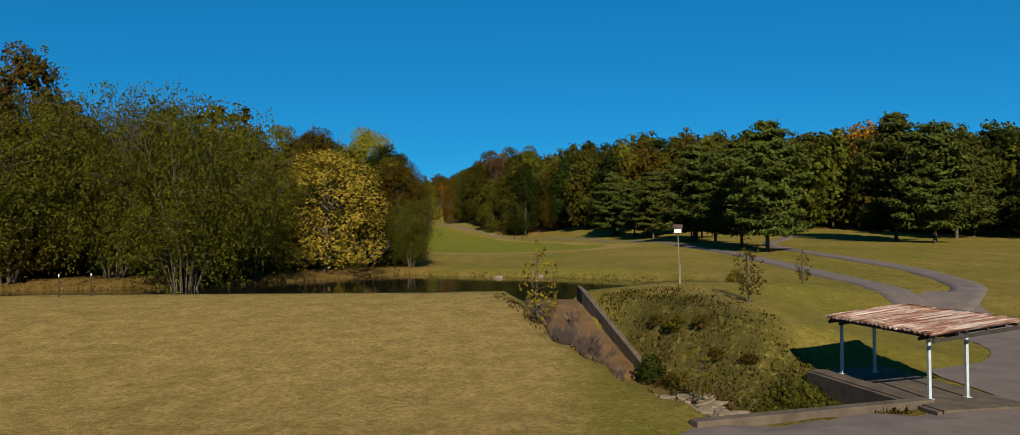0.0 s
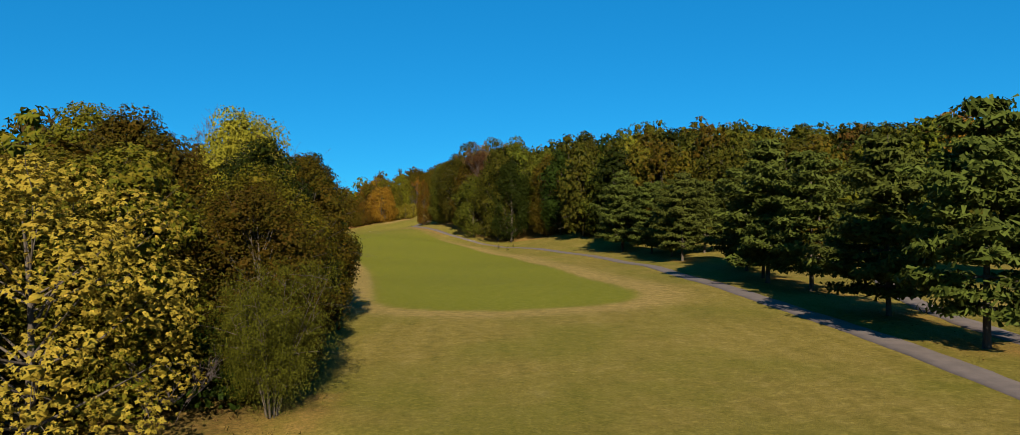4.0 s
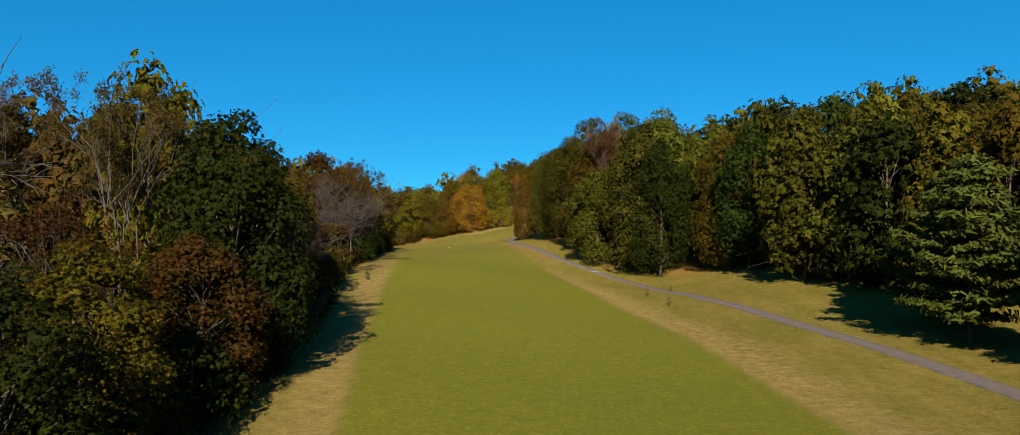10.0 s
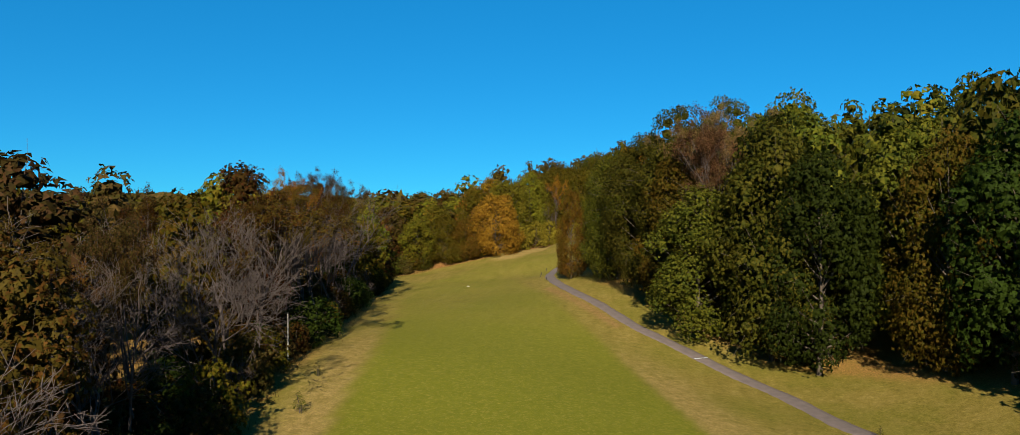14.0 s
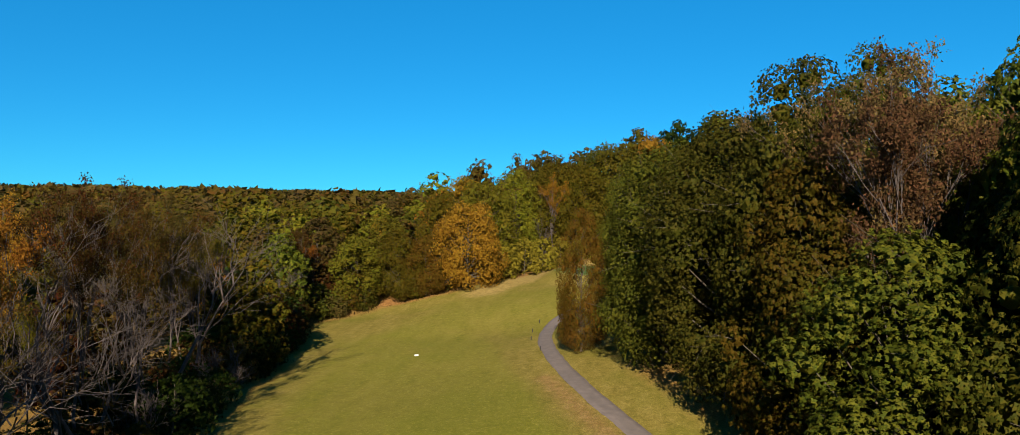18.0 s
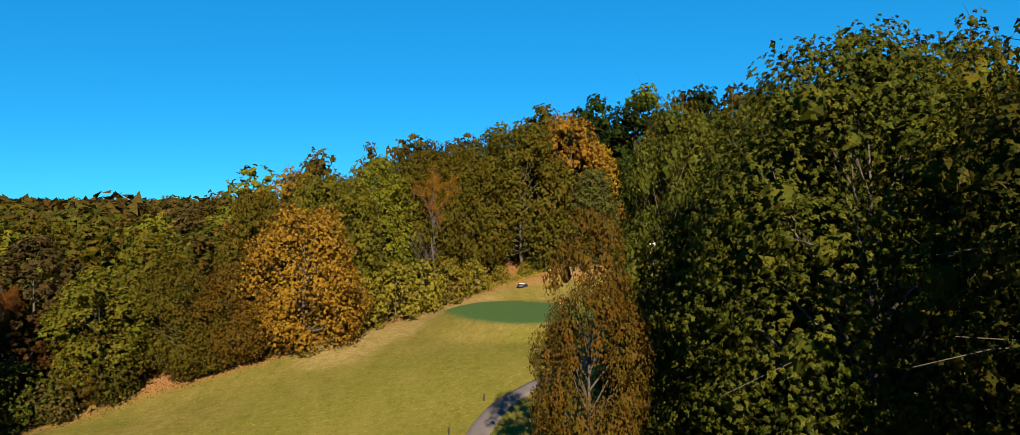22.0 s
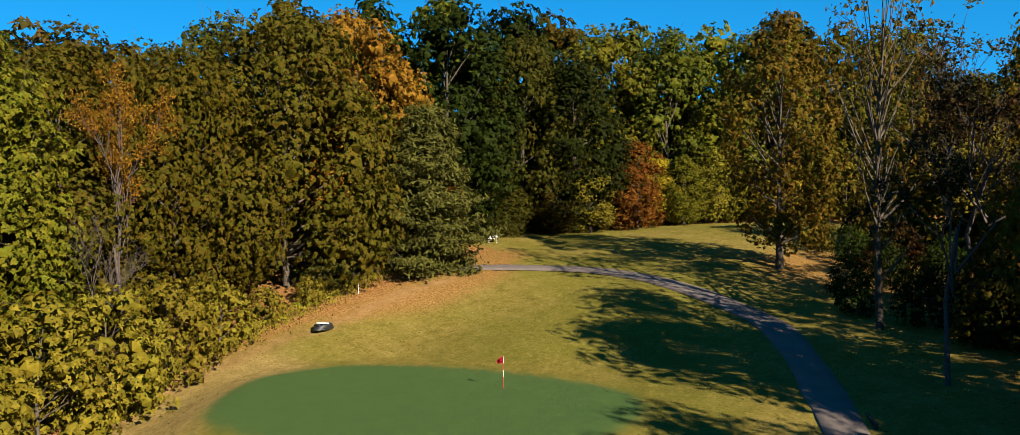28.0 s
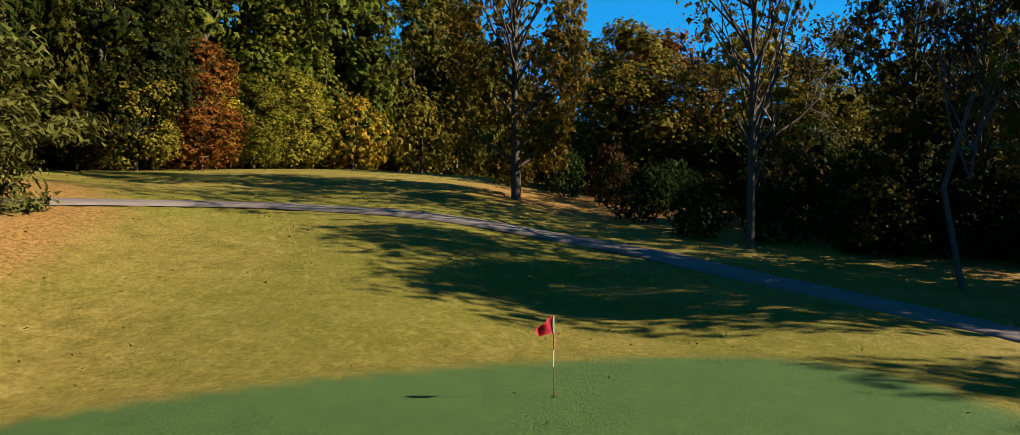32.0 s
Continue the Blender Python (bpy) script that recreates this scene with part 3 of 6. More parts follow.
def broadleaf(seed, h, r, low, lobes, tufts, size, each=7, lobe=0.34, relief=0.15, limbs=26, waist=0.4, core=0.4, gaps=0.0):
    """Trunk with limbs, and a crown of rounded lobes, each covered with tufts of leaves. low: the crown's foot, as a share of h."""
    rng = np.random.default_rng(seed)
    foot = h * low
    mid = foot + (h - foot) * waist
    k = np.arange(lobes) + 0.5
    zz = np.clip(1 - 1.8 * k / lobes + rng.normal(size=lobes) * 0.05, -0.8, 0.98)
    az = k * 2.39996 + rng.normal(size=lobes) * 0.35 + seed
    flat = np.clip(1 - zz * zz, 0, 1) ** np.where(zz > 0, 0.62, 0.42)
    u = np.stack([flat * np.cos(az), flat * np.sin(az), zz], -1)
    swell = 1 + relief * (np.sin(az * 2 + seed) * np.cos(zz * 4 + seed * 2) + 0.6 * rng.normal(size=lobes))
    lr = lobe * r * rng.uniform(0.62, 1.4, lobes) * np.clip(1.05 - 0.15 * zz, 0.9, 1.2)
    # lobes are centred inside the crown's outline, a few of them deep in it
    depth = np.where(rng.random(lobes) < 0.16, rng.uniform(0.45, 0.7, lobes), 1.0) * np.clip(swell, 0.72, 1.25)
    c = np.empty((lobes, 3))
    c[:, :2] = u[:, :2] * (np.clip(r - lr * 0.85, r * 0.2, r) * depth)[:, None]
    c[:, 2] = mid + np.where(zz > 0, zz * (h - mid - lr * 0.7), zz / 0.8 * (mid - foot - lr * 0.5)) * np.where(zz > 0.5, np.clip(swell, 0.9, 1.04), 1)
    top = np.array([rng.normal() * 0.3, rng.normal() * 0.3, h * 0.8])
    bow = rng.normal(size=2) * 0.3
    spine = [np.array([bow[0] * math.sin(q * 3) + top[0] * q, bow[1] * math.sin(q * 2.3) + top[1] * q, top[2] * q]) for q in np.linspace(0, 1, 8)]
    runs = [([spine[0] - np.array([0, 0, 0.5])] + spine, 0.019 * h, 0.03)]
    sz = [p[2] for p in spine]
    for i in rng.permutation(lobes)[: min(lobes, limbs)]:
        q = c[i]
        s0 = np.clip((q[2] - 0.45 * np.hypot(q[0], q[1])) * rng.uniform(0.65, 0.9), 0.1 * h, 0.76 * h)
        a = np.array([np.interp(s0, sz, [p[m] for p in spine]) for m in range(3)])
        m1 = a * 0.5 + q * 0.5 + np.array([0, 0, -0.05 * np.linalg.norm(q - a)]) + rng.normal(size=3) * 0.15
        runs.append(([a, m1, q], 0.0065 * h * (1.15 - s0 / h), min(0.025, 0.0012 * h)))
        for w in range(2):
            e = q + (u[i] + rng.normal(size=3) * 0.5) * lr[i] * 0.8
            runs.append(([q, (q + e) / 2 + rng.normal(size=3) * 0.08, e], min(0.025, 0.0012 * h), min(0.01, 0.0006 * h)))
    tv, tf = tubes(runs, 6)
    # tufts lie over the outer and upper side of their lobe like shingles
    share = lr ** 2 / np.mean(lr ** 2)
    n = np.repeat(np.arange(lobes), np.maximum(2, (tufts * share * (1 - gaps * rng.random(lobes))).astype(int)))
    v = rng.normal(size=(len(n), 3))
    v /= np.linalg.norm(v, axis=1)[:, None]
    out = u[n] + np.array([0, 0, 0.3])
    v[(v * out).sum(1) < -0.3] *= -1
    pos = c[n] + v * (lr[n] * np.where(rng.random(len(n)) < 0.1, rng.uniform(1.0, 1.12, len(n)), rng.uniform(0.7, 1.04, len(n))))[:, None] * np.array([1, 1, 0.92])
    face = v + np.array([0, 0, 0.3]) + rng.normal(size=v.shape) * 0.42
    face /= np.linalg.norm(face, axis=1)[:, None]
    keep = pos[:, 2] > 0.15
    lv = rosettes(rng, pos[keep], face[keep], size, each)
    if core:
        lv = np.concatenate([lv, cores(rng, c, lr * core, 0.85)])
    tall = h / np.quantile(lv[:, 2], 0.999)
    lv[:, 2] *= tall
    tv[:, 2] *= tall
    return (tv, tf), lv


def pine(seed, h, r, low=0.1, sprays=9, per=16, size=0.8, tier=0.052, fullness=0.55):
    """A white pine: whorls of level boughs that turn up at the tips, with plumes of needles."""
    rng = np.random.default_rng(seed)
    runs = [([(0, 0, -0.4), (0.05, 0, 0.3), (0.1, 0.05, h * 0.5), (0, 0, h)], 0.02 * h, 0.03)]
    P, N = [], []
    z = h * low
    while z < h * 0.985:
        s = (z - h * low) / (h * (1 - low))
        reach = r * (1 - s) ** fullness * (0.7 + 0.3 * min(1, s * 5 + 0.2)) * rng.uniform(0.75, 1.15) + 0.35
        boughs = rng.integers(4, 7)
        a0 = rng.uniform(0, 6.28)
        for i in range(boughs):
            a = a0 + i * 6.283 / boughs + rng.normal() * 0.25
            L = reach * rng.uniform(0.55, 1.15)
            up = -0.08 + 0.7 * s + rng.normal() * 0.1
            d = np.array([math.cos(a), math.sin(a), 0])
            side = np.array([-d[1], d[0], 0])
            root, tip = np.array([0, 0, z]), d * L + np.array([0, 0, z + L * up * 0.6 + 0.06 * L])
            sag = np.array([0, 0, -0.08 * L])
            runs.append(([root, (root + tip) / 2 + sag, tip], 0.012 * h * (1 - s) * 0.5 + 0.015, 0.012))
            for w in np.linspace(0.3, 1.0, max(3, int(sprays * (0.35 + 0.65 * L / r)))):
                q = root * (1 - w) + tip * w + sag * 4 * w * (1 - w)
                # a plume on each side and one on the bough itself
                for lean in (-1, 0, 1):
                    m = max(4, per // 3)
                    e = q + side * lean * (0.42 * L * (1.1 - w) + 0.25) * rng.uniform(0.5, 1.1) + d * abs(lean) * 0.3 + np.array([0, 0, rng.normal() * 0.15])
                    j = rng.normal(size=(m, 3)) * np.array([0.32, 0.32, 0.11])
                    P.append(e + j)
                    N.append(j * 1.5 + np.array([0, 0, 0.6]) + rng.normal(size=(m, 3)) * 0.35 + d * 0.25)
        z += h * tier * rng.uniform(0.8, 1.2) + 0.12
    P, N = np.concatenate(P), np.concatenate(N)
    return tubes(runs, 6), leaf_tris(rng, P, N, size, 0.34, 0.1)


def bare(seed, h, spread=0.5, levels=4, stems=1, leafy=0):
    """A leafless tree of forking limbs and twigs."""
    rng = np.random.default_rng(seed)
    runs, tips = [], []

    def grow(a, d, L, r, lev):
        b = a + d * L
        m1 = (a + b) / 2 + rng.normal(size=3) * L * 0.06
        runs.append(([a, m1, b], r, r * 0.6))
        if lev == 0:
            tips.append(b)
            return
        for _ in range(rng.integers(3, 5) if lev < levels else 4):
            s = rng.uniform(0.45, 1.0)
            e = d + rng.normal(size=3) * spread + np.array([0, 0, 0.18])
            e /= np.linalg.norm(e)
            grow(a + (b - a) * s, e, L * rng.uniform(0.5, 0.78), max(r * 0.52, 0.012), lev - 1)

    for k in range(stems):
        d = np.array([0, 0, 1.0]) + rng.normal(size=3) * (0.06 if stems == 1 else 0.35)
        grow(np.array([rng.normal() * 0.25 * (stems > 1), rng.normal() * 0.25 * (stems > 1), -0.3]), d / np.linalg.norm(d), h * 0.42, 0.009 * h / stems ** 0.4, levels)
    stem = [q for q in runs if q[1] >= 0.0089 * h / stems ** 0.4]
    twigs = [q for q in runs if q[1] < 0.0089 * h / stems ** 0.4]
    (tv, tf), (bv, bf) = tubes(stem, 7), tubes(twigs, 3)
    tall = h / np.quantile(bv[:, 2], 0.999)
    tv[:, 2] *= tall
    bv[:, 2] *= tall
    leaves = None
    if leafy:
        t = np.array(tips) * np.array([1, 1, tall])
        k = rng.integers(0, len(t), leafy)
        pos = t[k] + rng.normal(size=(leafy, 3)) * 0.2
        leaves = leaf_tris(rng, pos, rng.normal(size=(leafy, 3)) + np.array([0, 0, 0.6]), 0.2 if leafy < 9000 else 0.13, 0.6, 0.4)
    return (tv, tf), leaves, (bv, bf)


def willow(seed, h, r, stems=9, strands=150, per=20, size=0.5):
    """A clump of leaning stems under a fine, drooping, feathery crown."""
    rng = np.random.default_rng(seed)
    runs, P, N = [], [], []
    ends = []
    for i in range(stems):
        a = rng.uniform(0, 6.28)
        out = r * rng.uniform(0.25, 0.85)
        top = np.array([math.cos(a) * out, math.sin(a) * out, h * rng.uniform(0.55, 0.9)])
        foot = np.array([math.cos(a) * 0.5, math.sin(a) * 0.5, -0.3])
        m1 = foot * 0.5 + top * 0.5 - np.array([math.cos(a), math.sin(a), 0]) * out * 0.12
        runs.append(([foot, (foot + m1) / 2, m1, top], rng.uniform(0.06, 0.11), 0.025))
        for j in range(10):
            w = rng.uniform(0.22, 1.0)
            q = foot * (1 - w) + top * w
            e = q + np.array([rng.normal() * r * 0.22, rng.normal() * r * 0.22, rng.uniform(0.2, 1.5)])
            runs.append(([q, (q + e) / 2 + np.array([0, 0, 0.15]), e], 0.035, 0.012))
            ends.append(e)
    ends = np.array(ends)
    for i in range(strands):
        e = ends[rng.integers(0, len(ends))] + rng.normal(size=3) * np.array([0.8, 0.8, 0.6])
        d = rng.normal(size=3) * np.array([0.7, 0.7, 0.25]) + np.array([0, 0, 0.25])
        s = np.linspace(0, 1, per)[:, None]
        L = rng.uniform(1.2, 2.8)
        pts = e + d * s * L + np.array([0, 0, -0.9]) * s ** 2 * L + rng.normal(size=(per, 3)) * 0.16
        P.append(pts)
        N.append(rng.normal(size=(per, 3)) + np.array([0, 0, 0.5]))
    P, N = np.concatenate(P), np.concatenate(N)
    return tubes(runs, 5), leaf_tris(rng, P, N, size, 0.36, 1.2)


def pack(name, made, bark):
    (tv, tf), lv = made[:2]
    twigs = mesh_of(name + "_twigs", *made[2], bark, True) if len(made) > 2 else None
    return mesh_of(name + "_trunk", tv, tf, bark, True), (None if lv is None else mesh_of(name + "_crown", lv, tris_of(len(lv) // 3), LEAF["green"])), twigs


def plant(name, meshes, x, y, scale, turn, leaf, label, category="tree", group="", wide=1.0):
    """One tree: an empty at its base, with its trunk and its crown."""
    root = tagged(new(name), label, category, group)
    root.empty_display_size = 0.2
    kids = [(part_name, me) for part_name, me in zip(("trunk", "crown", "twig_crown"), meshes) if me]
    for part_name, me in kids:
        ob = new(part_name, me)
        ob.parent = root
        if part_name == "crown":
            ob.material_slots[0].link = "OBJECT"
            ob.material_slots[0].material = LEAF[leaf]
    root.matrix_basis = Matrix.LocRotScale((x, y, gz(x, y) - 0.05), Euler((0, 0, turn)), (scale * wide, scale * wide, scale))
    return root


WAISTS = (0.42, 0.36, 0.48, 0.4, 0.44)
OAK_CLOSE = [pack("oak_close", broadleaf(11 + i, 24, 7.2, 0.04, 54, 190, 0.26, 6, 0.35, waist=WAISTS[i], limbs=34, core=0.34), BARK) for i in range(4)]
OAK_NEAR = [pack("oak_near", broadleaf(15 + i, 24, 7.2, 0.04, 44, 120, 0.35, 5, 0.37, waist=WAISTS[i]), BARK) for i in range(4)]
OAK_FINE = [pack("oak_fine", broadleaf(41 + i, 24, 7.2, 0.04, 64, 370, 0.165, 6, 0.33, waist=WAISTS[i + 1], limbs=44, core=0.34), BARK) for i in range(2)]
OAK_WIDE = [pack("oak_wide", broadleaf(61 + i, 20, 9.5, 0.03, 74, 165, 0.27, 6, 0.28, waist=0.4, limbs=44, core=0.34), BARK) for i in range(3)]
OAK_TALL = [pack("oak_tall", broadleaf(21 + i, 24, 6.2, 0.22, 50, 78, 0.3, 6, 0.32, 0.22, 46, 0.5, 0.25, 0.6), BARK) for i in range(3)]
OAK_OPEN = [pack("oak_open", broadleaf(26 + i, 24, 6.2, 0.2, 46, 34, 0.27, 6, 0.3, 0.25, 46, 0.52, 0, 0.75), BARK) for i in range(2)]
OAK_AIRY = pack("oak_airy", broadleaf(29, 14, 6.2, 0.05, 84, 150, 0.15, 6, 0.25, 0.28, 40, 0.45, 0.2, 0.5), BARK)
OAK_LONE = pack("oak_lone", broadleaf(34, 24, 5.6, 0.1, 62, 120, 0.27, 6, 0.3, 0.2, 46, 0.5, 0.22, 0.35), BARK)
OAK_MID = [pack("oak_mid", broadleaf(31 + i, 24, 7.2, 0.03, 40, 40, 0.68, 4, 0.39, waist=WAISTS[i], limbs=14), BARK) for i in range(5)]
OAK_FAR = [pack("oak_far", broadleaf(51 + i, 24, 7.2, 0.06, 30, 28, 0.95, 3, 0.44, limbs=6), BARK) for i in range(3)]
SHRUB = [pack("shrub", broadleaf(71 + i, 4, 2.6, 0.0, 20, 30, 0.25, 5, 0.38, 0.2, 12), BARK) for i in range(3)]
THICKET = [pack("thicket", broadleaf(66 + i, 8, 4.4, 0.0, 36, 28, 0.31, 5, 0.33, 0.22, 12, core=0.34, gaps=0.35), BARK) for i in range(3)]
SAPLING = [pack("sapling", broadleaf(76 + i, 3.5, 0.75, 0.14, 34, 10, 0.085, 5, 0.32, 0.3, 30, 0.4, 0), BARK) for i in range(2)]
PINE = [pack("pine", pine(81 + i, 17, 5.6, 0.17, 11, 30, 0.72, 0.066, 0.62), BARK) for i in range(3)]
CEDAR = pack("cedar", pine(91, 13, 5.0, 0.02, 12, 33, 0.42, 0.03, 0.7), BARK)
BARE = [pack("bare", bare(101 + i, 15, 0.5, 4), TWIG) for i in range(3)]
FINE = [pack("bare_fine", bare(106 + i, 15, 0.52, 5), TWIG) for i in range(2)]
THIN = [pack("thin", bare(111 + i, 15, 0.42, 4, 1, 5000), TWIG) for i in range(2)]
WILLOW = [pack("willow", willow(121 + i, 14, 7, 20, 1900, 24, 0.25), BARK) for i in range(2)]
FADED = [pack("faded", bare(115 + i, 15, 0.34, 4, 1, 15000), TWIG) for i in range(2)]
BRUSH = [pack("brush", bare(131 + i, 3.2, 0.45, 3, 5), TWIG) for i in range(2)]

NAMES = {"green": "green-leaved", "dark": "dark green", "olive": "olive green and browning", "yellow": "yellow-leaved", "orange": "orange-brown",
         "rust": "rusty brown", "tan": "tan and fading", "gold": "pale golden", "fawn": "pale brown", "lime": "bright yellow-green", "amber": "amber and olive", "bronze": "golden olive"}


def wood(seed, area, box, depth, gap, tries=9000):
    """Spots for trees in an area: x, y and how far behind its edge, none closer than gap (wider further in)."""
    rng = np.random.default_rng(seed)
    x, y = rng.uniform(box[0], box[1], tries), rng.uniform(box[2], box[3], tries)
    d = signed(x, y, area)
    order = np.argsort(np.where(d < 6, 0, 1) + rng.random(tries) * 0.9)
    out = []
    px, py = np.empty(tries), np.empty(tries)
    n = 0
    for i in order:
        if not 1.5 < d[i] < depth:
            continue
        g = gap * (1 if d[i] < 12 else 1.25)
        if n and ((px[:n] - x[i]) ** 2 + (py[:n] - y[i]) ** 2).min() < g * g:
            continue
        px[n], py[n] = x[i], y[i]
        n += 1
        out.append((float(x[i]), float(y[i]), float(d[i])))
    return out


# ---- single trees that stand out ----
def oak(x, y, h, r, leaf, near=True, words="", category="tree", group=""):
    rnd = random.Random(int(x * 7 + y * 13))
    kind = rnd.choice((OAK_CLOSE if (345 < y < 448 or y < 130 or (x < -25 and y > 470)) else OAK_NEAR) if near else OAK_MID)
    tall, wide = 24, 7.2
    if (x, y) in NEAREST or (near and y < 130 and x > -40):
        kind = rnd.choice(OAK_FINE)
    elif near and r / h > 0.345:
        kind, tall, wide = rnd.choice(OAK_WIDE), 20, 9.5
    s = h / tall
    return plant("broadleaf_tree", kind, x, y, s, rnd.uniform(0, 6.28), leaf, words or "%s broadleaf tree at the edge of the turf" % NAMES[leaf], category, group, r / wide / s)


NEAREST = [(-31.8, 416), (-25, 421), (-20.5, 406), (-9, 382), (-14.5, 391), (1, 392)]
AT_GREEN = [
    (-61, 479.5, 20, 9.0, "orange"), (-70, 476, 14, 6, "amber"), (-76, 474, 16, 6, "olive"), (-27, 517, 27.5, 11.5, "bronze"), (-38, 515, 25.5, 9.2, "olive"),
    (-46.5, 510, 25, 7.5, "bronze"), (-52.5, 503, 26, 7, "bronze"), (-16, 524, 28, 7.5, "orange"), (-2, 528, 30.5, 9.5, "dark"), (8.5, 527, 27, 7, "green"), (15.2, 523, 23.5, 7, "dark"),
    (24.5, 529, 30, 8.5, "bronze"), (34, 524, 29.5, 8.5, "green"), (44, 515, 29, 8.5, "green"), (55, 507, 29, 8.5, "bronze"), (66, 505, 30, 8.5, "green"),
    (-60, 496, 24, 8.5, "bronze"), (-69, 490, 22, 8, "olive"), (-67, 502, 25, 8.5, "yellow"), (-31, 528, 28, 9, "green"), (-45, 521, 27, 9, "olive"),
]
# dark leaves, y 111 to 140: shade on the low wood in their colour
AT_BEND = [
    (-22.5, 118, 20.5, 5.4, "lime"), (-18.6, 124, 17, 5.2, "olive"), (-29, 111, 19.5, 6.5, "olive"), (-24, 127, 16, 5.5, "dark"), (-18.5, 111, 17, 5.4, "dark"), (-17, 104, 14.5, 5.0, "olive"), (-36, 118, 21, 6.5, "bronze"), (-20.5, 134, 14, 5.5, "dark"), (-24, 146, 18.5, 6, "dark"), (-22, 140, 12, 5, "dark"), (-74.3, 270, 31.5, 8.2, "olive"),
    (-31.8, 416, 21, 3.8, "amber"), (-25, 421, 26.8, 5.0, "green"), (-17.2, 432.5, 26.5, 6.4, "green"), (-22.5, 429, 28, 4.6, "olive"), (-20.5, 406, 29, 8.5, "green"), (-7, 361, 25, 8.5, "green"), (-14.5, 391, 32, 9.5, "green"), (-9, 382, 37, 9.5, "green"), (4, 358, 36, 8.5, "dark"), (1, 392, 36, 9, "green"), (10, 377, 36.5, 8.5, "green"), (14, 396, 27, 8, "dark"),
    (-6, 445, 27, 6.5, "green"),
]
HEROES = AT_GREEN + AT_BEND
for x, y, h, r, leaf in HEROES:
    oak(x, y, h, r, leaf)
for x, y, h, leaf in ((-9, 536, 32, "dark"), (3, 538, 34, "green"), (14, 537, 33, "dark"), (25, 541, 34, "olive"), (36, 535, 33, "green"), (46, 527, 32, "bronze"), (57, 519, 32, "olive"), (-20, 535, 31, "bronze")):
    oak(x, y, h, 8.5, leaf, False, "tall %s tree standing behind the wood's edge" % NAMES[leaf])
# lone tree beside the path, with a high crown
plant("broadleaf_tree", OAK_LONE, 11.2, 487.6, 1.02, 0.4, "amber", "tall olive and brown tree with a full crown beside the path", "tree", "", 0.95)
plant("broadleaf_tree", OAK_OPEN[0], 2.6, 472.6, 1.2, 2.4, "amber", "tall thin-crowned tree with a bare lower trunk beside the path", "tree", "", 0.62)
plant("broadleaf_tree", OAK_TALL[0], -2.4, 458.4, 1.0, 3.4, "amber", "tall golden olive tree with an open crown beside the path", "tree", "", 0.72)
for i, (x, y, h, leaf) in enumerate([(9, 461, 22, "olive"), (39, 478, 17, "bronze"), (48, 483, 17, "orange"), (41, 489, 16, "olive"), (57, 480, 18, "green")]):
    plant("broadleaf_tree", (OAK_TALL[0], OAK_OPEN[0], OAK_TALL[2], OAK_OPEN[1])[i % 4], x, y, h / 24, i * 1.9, leaf, "tall %s tree with an open crown" % NAMES[leaf], "tree", "open wood east of the green", 0.85)
for x, y, h, leaf in [(-9, 519.5, 8, "orange"), (21.5, 518, 10, "orange"), (27, 519.5, 8, "yellow"), (10.5, 522, 6.5, "olive"), (34, 514.5, 9, "lime"), (15, 520, 8, "lime"), (29, 516.5, 8, "bronze"), (40, 510, 9, "yellow"), (48, 504, 9, "lime"), (4, 524, 7, "green"), (-49.3, 493.2, 9.5, "lime"),
                      (-45, 496.8, 9, "lime"), (-53.5, 488, 8, "lime"), (-41.3, 501, 8, "lime"), (-56, 484, 6, "green"), (-36.5, 505, 6, "lime"), (-31.5, 509, 3.2, "lime"), (-27, 510.8, 2.6, "lime"),
                      (-66, 478.5, 5.5, "olive"), (-72, 473.8, 5, "olive"), (-82, 468, 6, "green"), (-87, 463, 5, "tan")]:
    rnd = random.Random(int(x * 31 + y))
    if y > 514 and h > 6:
        plant("broadleaf_tree", rnd.choice(OAK_NEAR), x, y, h * 1.2 / 24, rnd.uniform(0, 6), leaf, "young %s tree at the edge of the wood" % NAMES[leaf], "tree", "", 1.25)
        continue
    kind, full = (THICKET, 8) if h > 5.5 else (SHRUB, 4)
    plant("shrub", rnd.choice(kind), x, y, h / full, rnd.uniform(0, 6), leaf, "%s bushy shrub at the edge of the wood" % NAMES[leaf], "shrub", "", 0.9)
plant("cedar_tree", CEDAR, -13.6, 512.6, 1.3, 0.3, "cedar", "dense dark green cedar with boughs to the ground", "tree", "", 1.05)
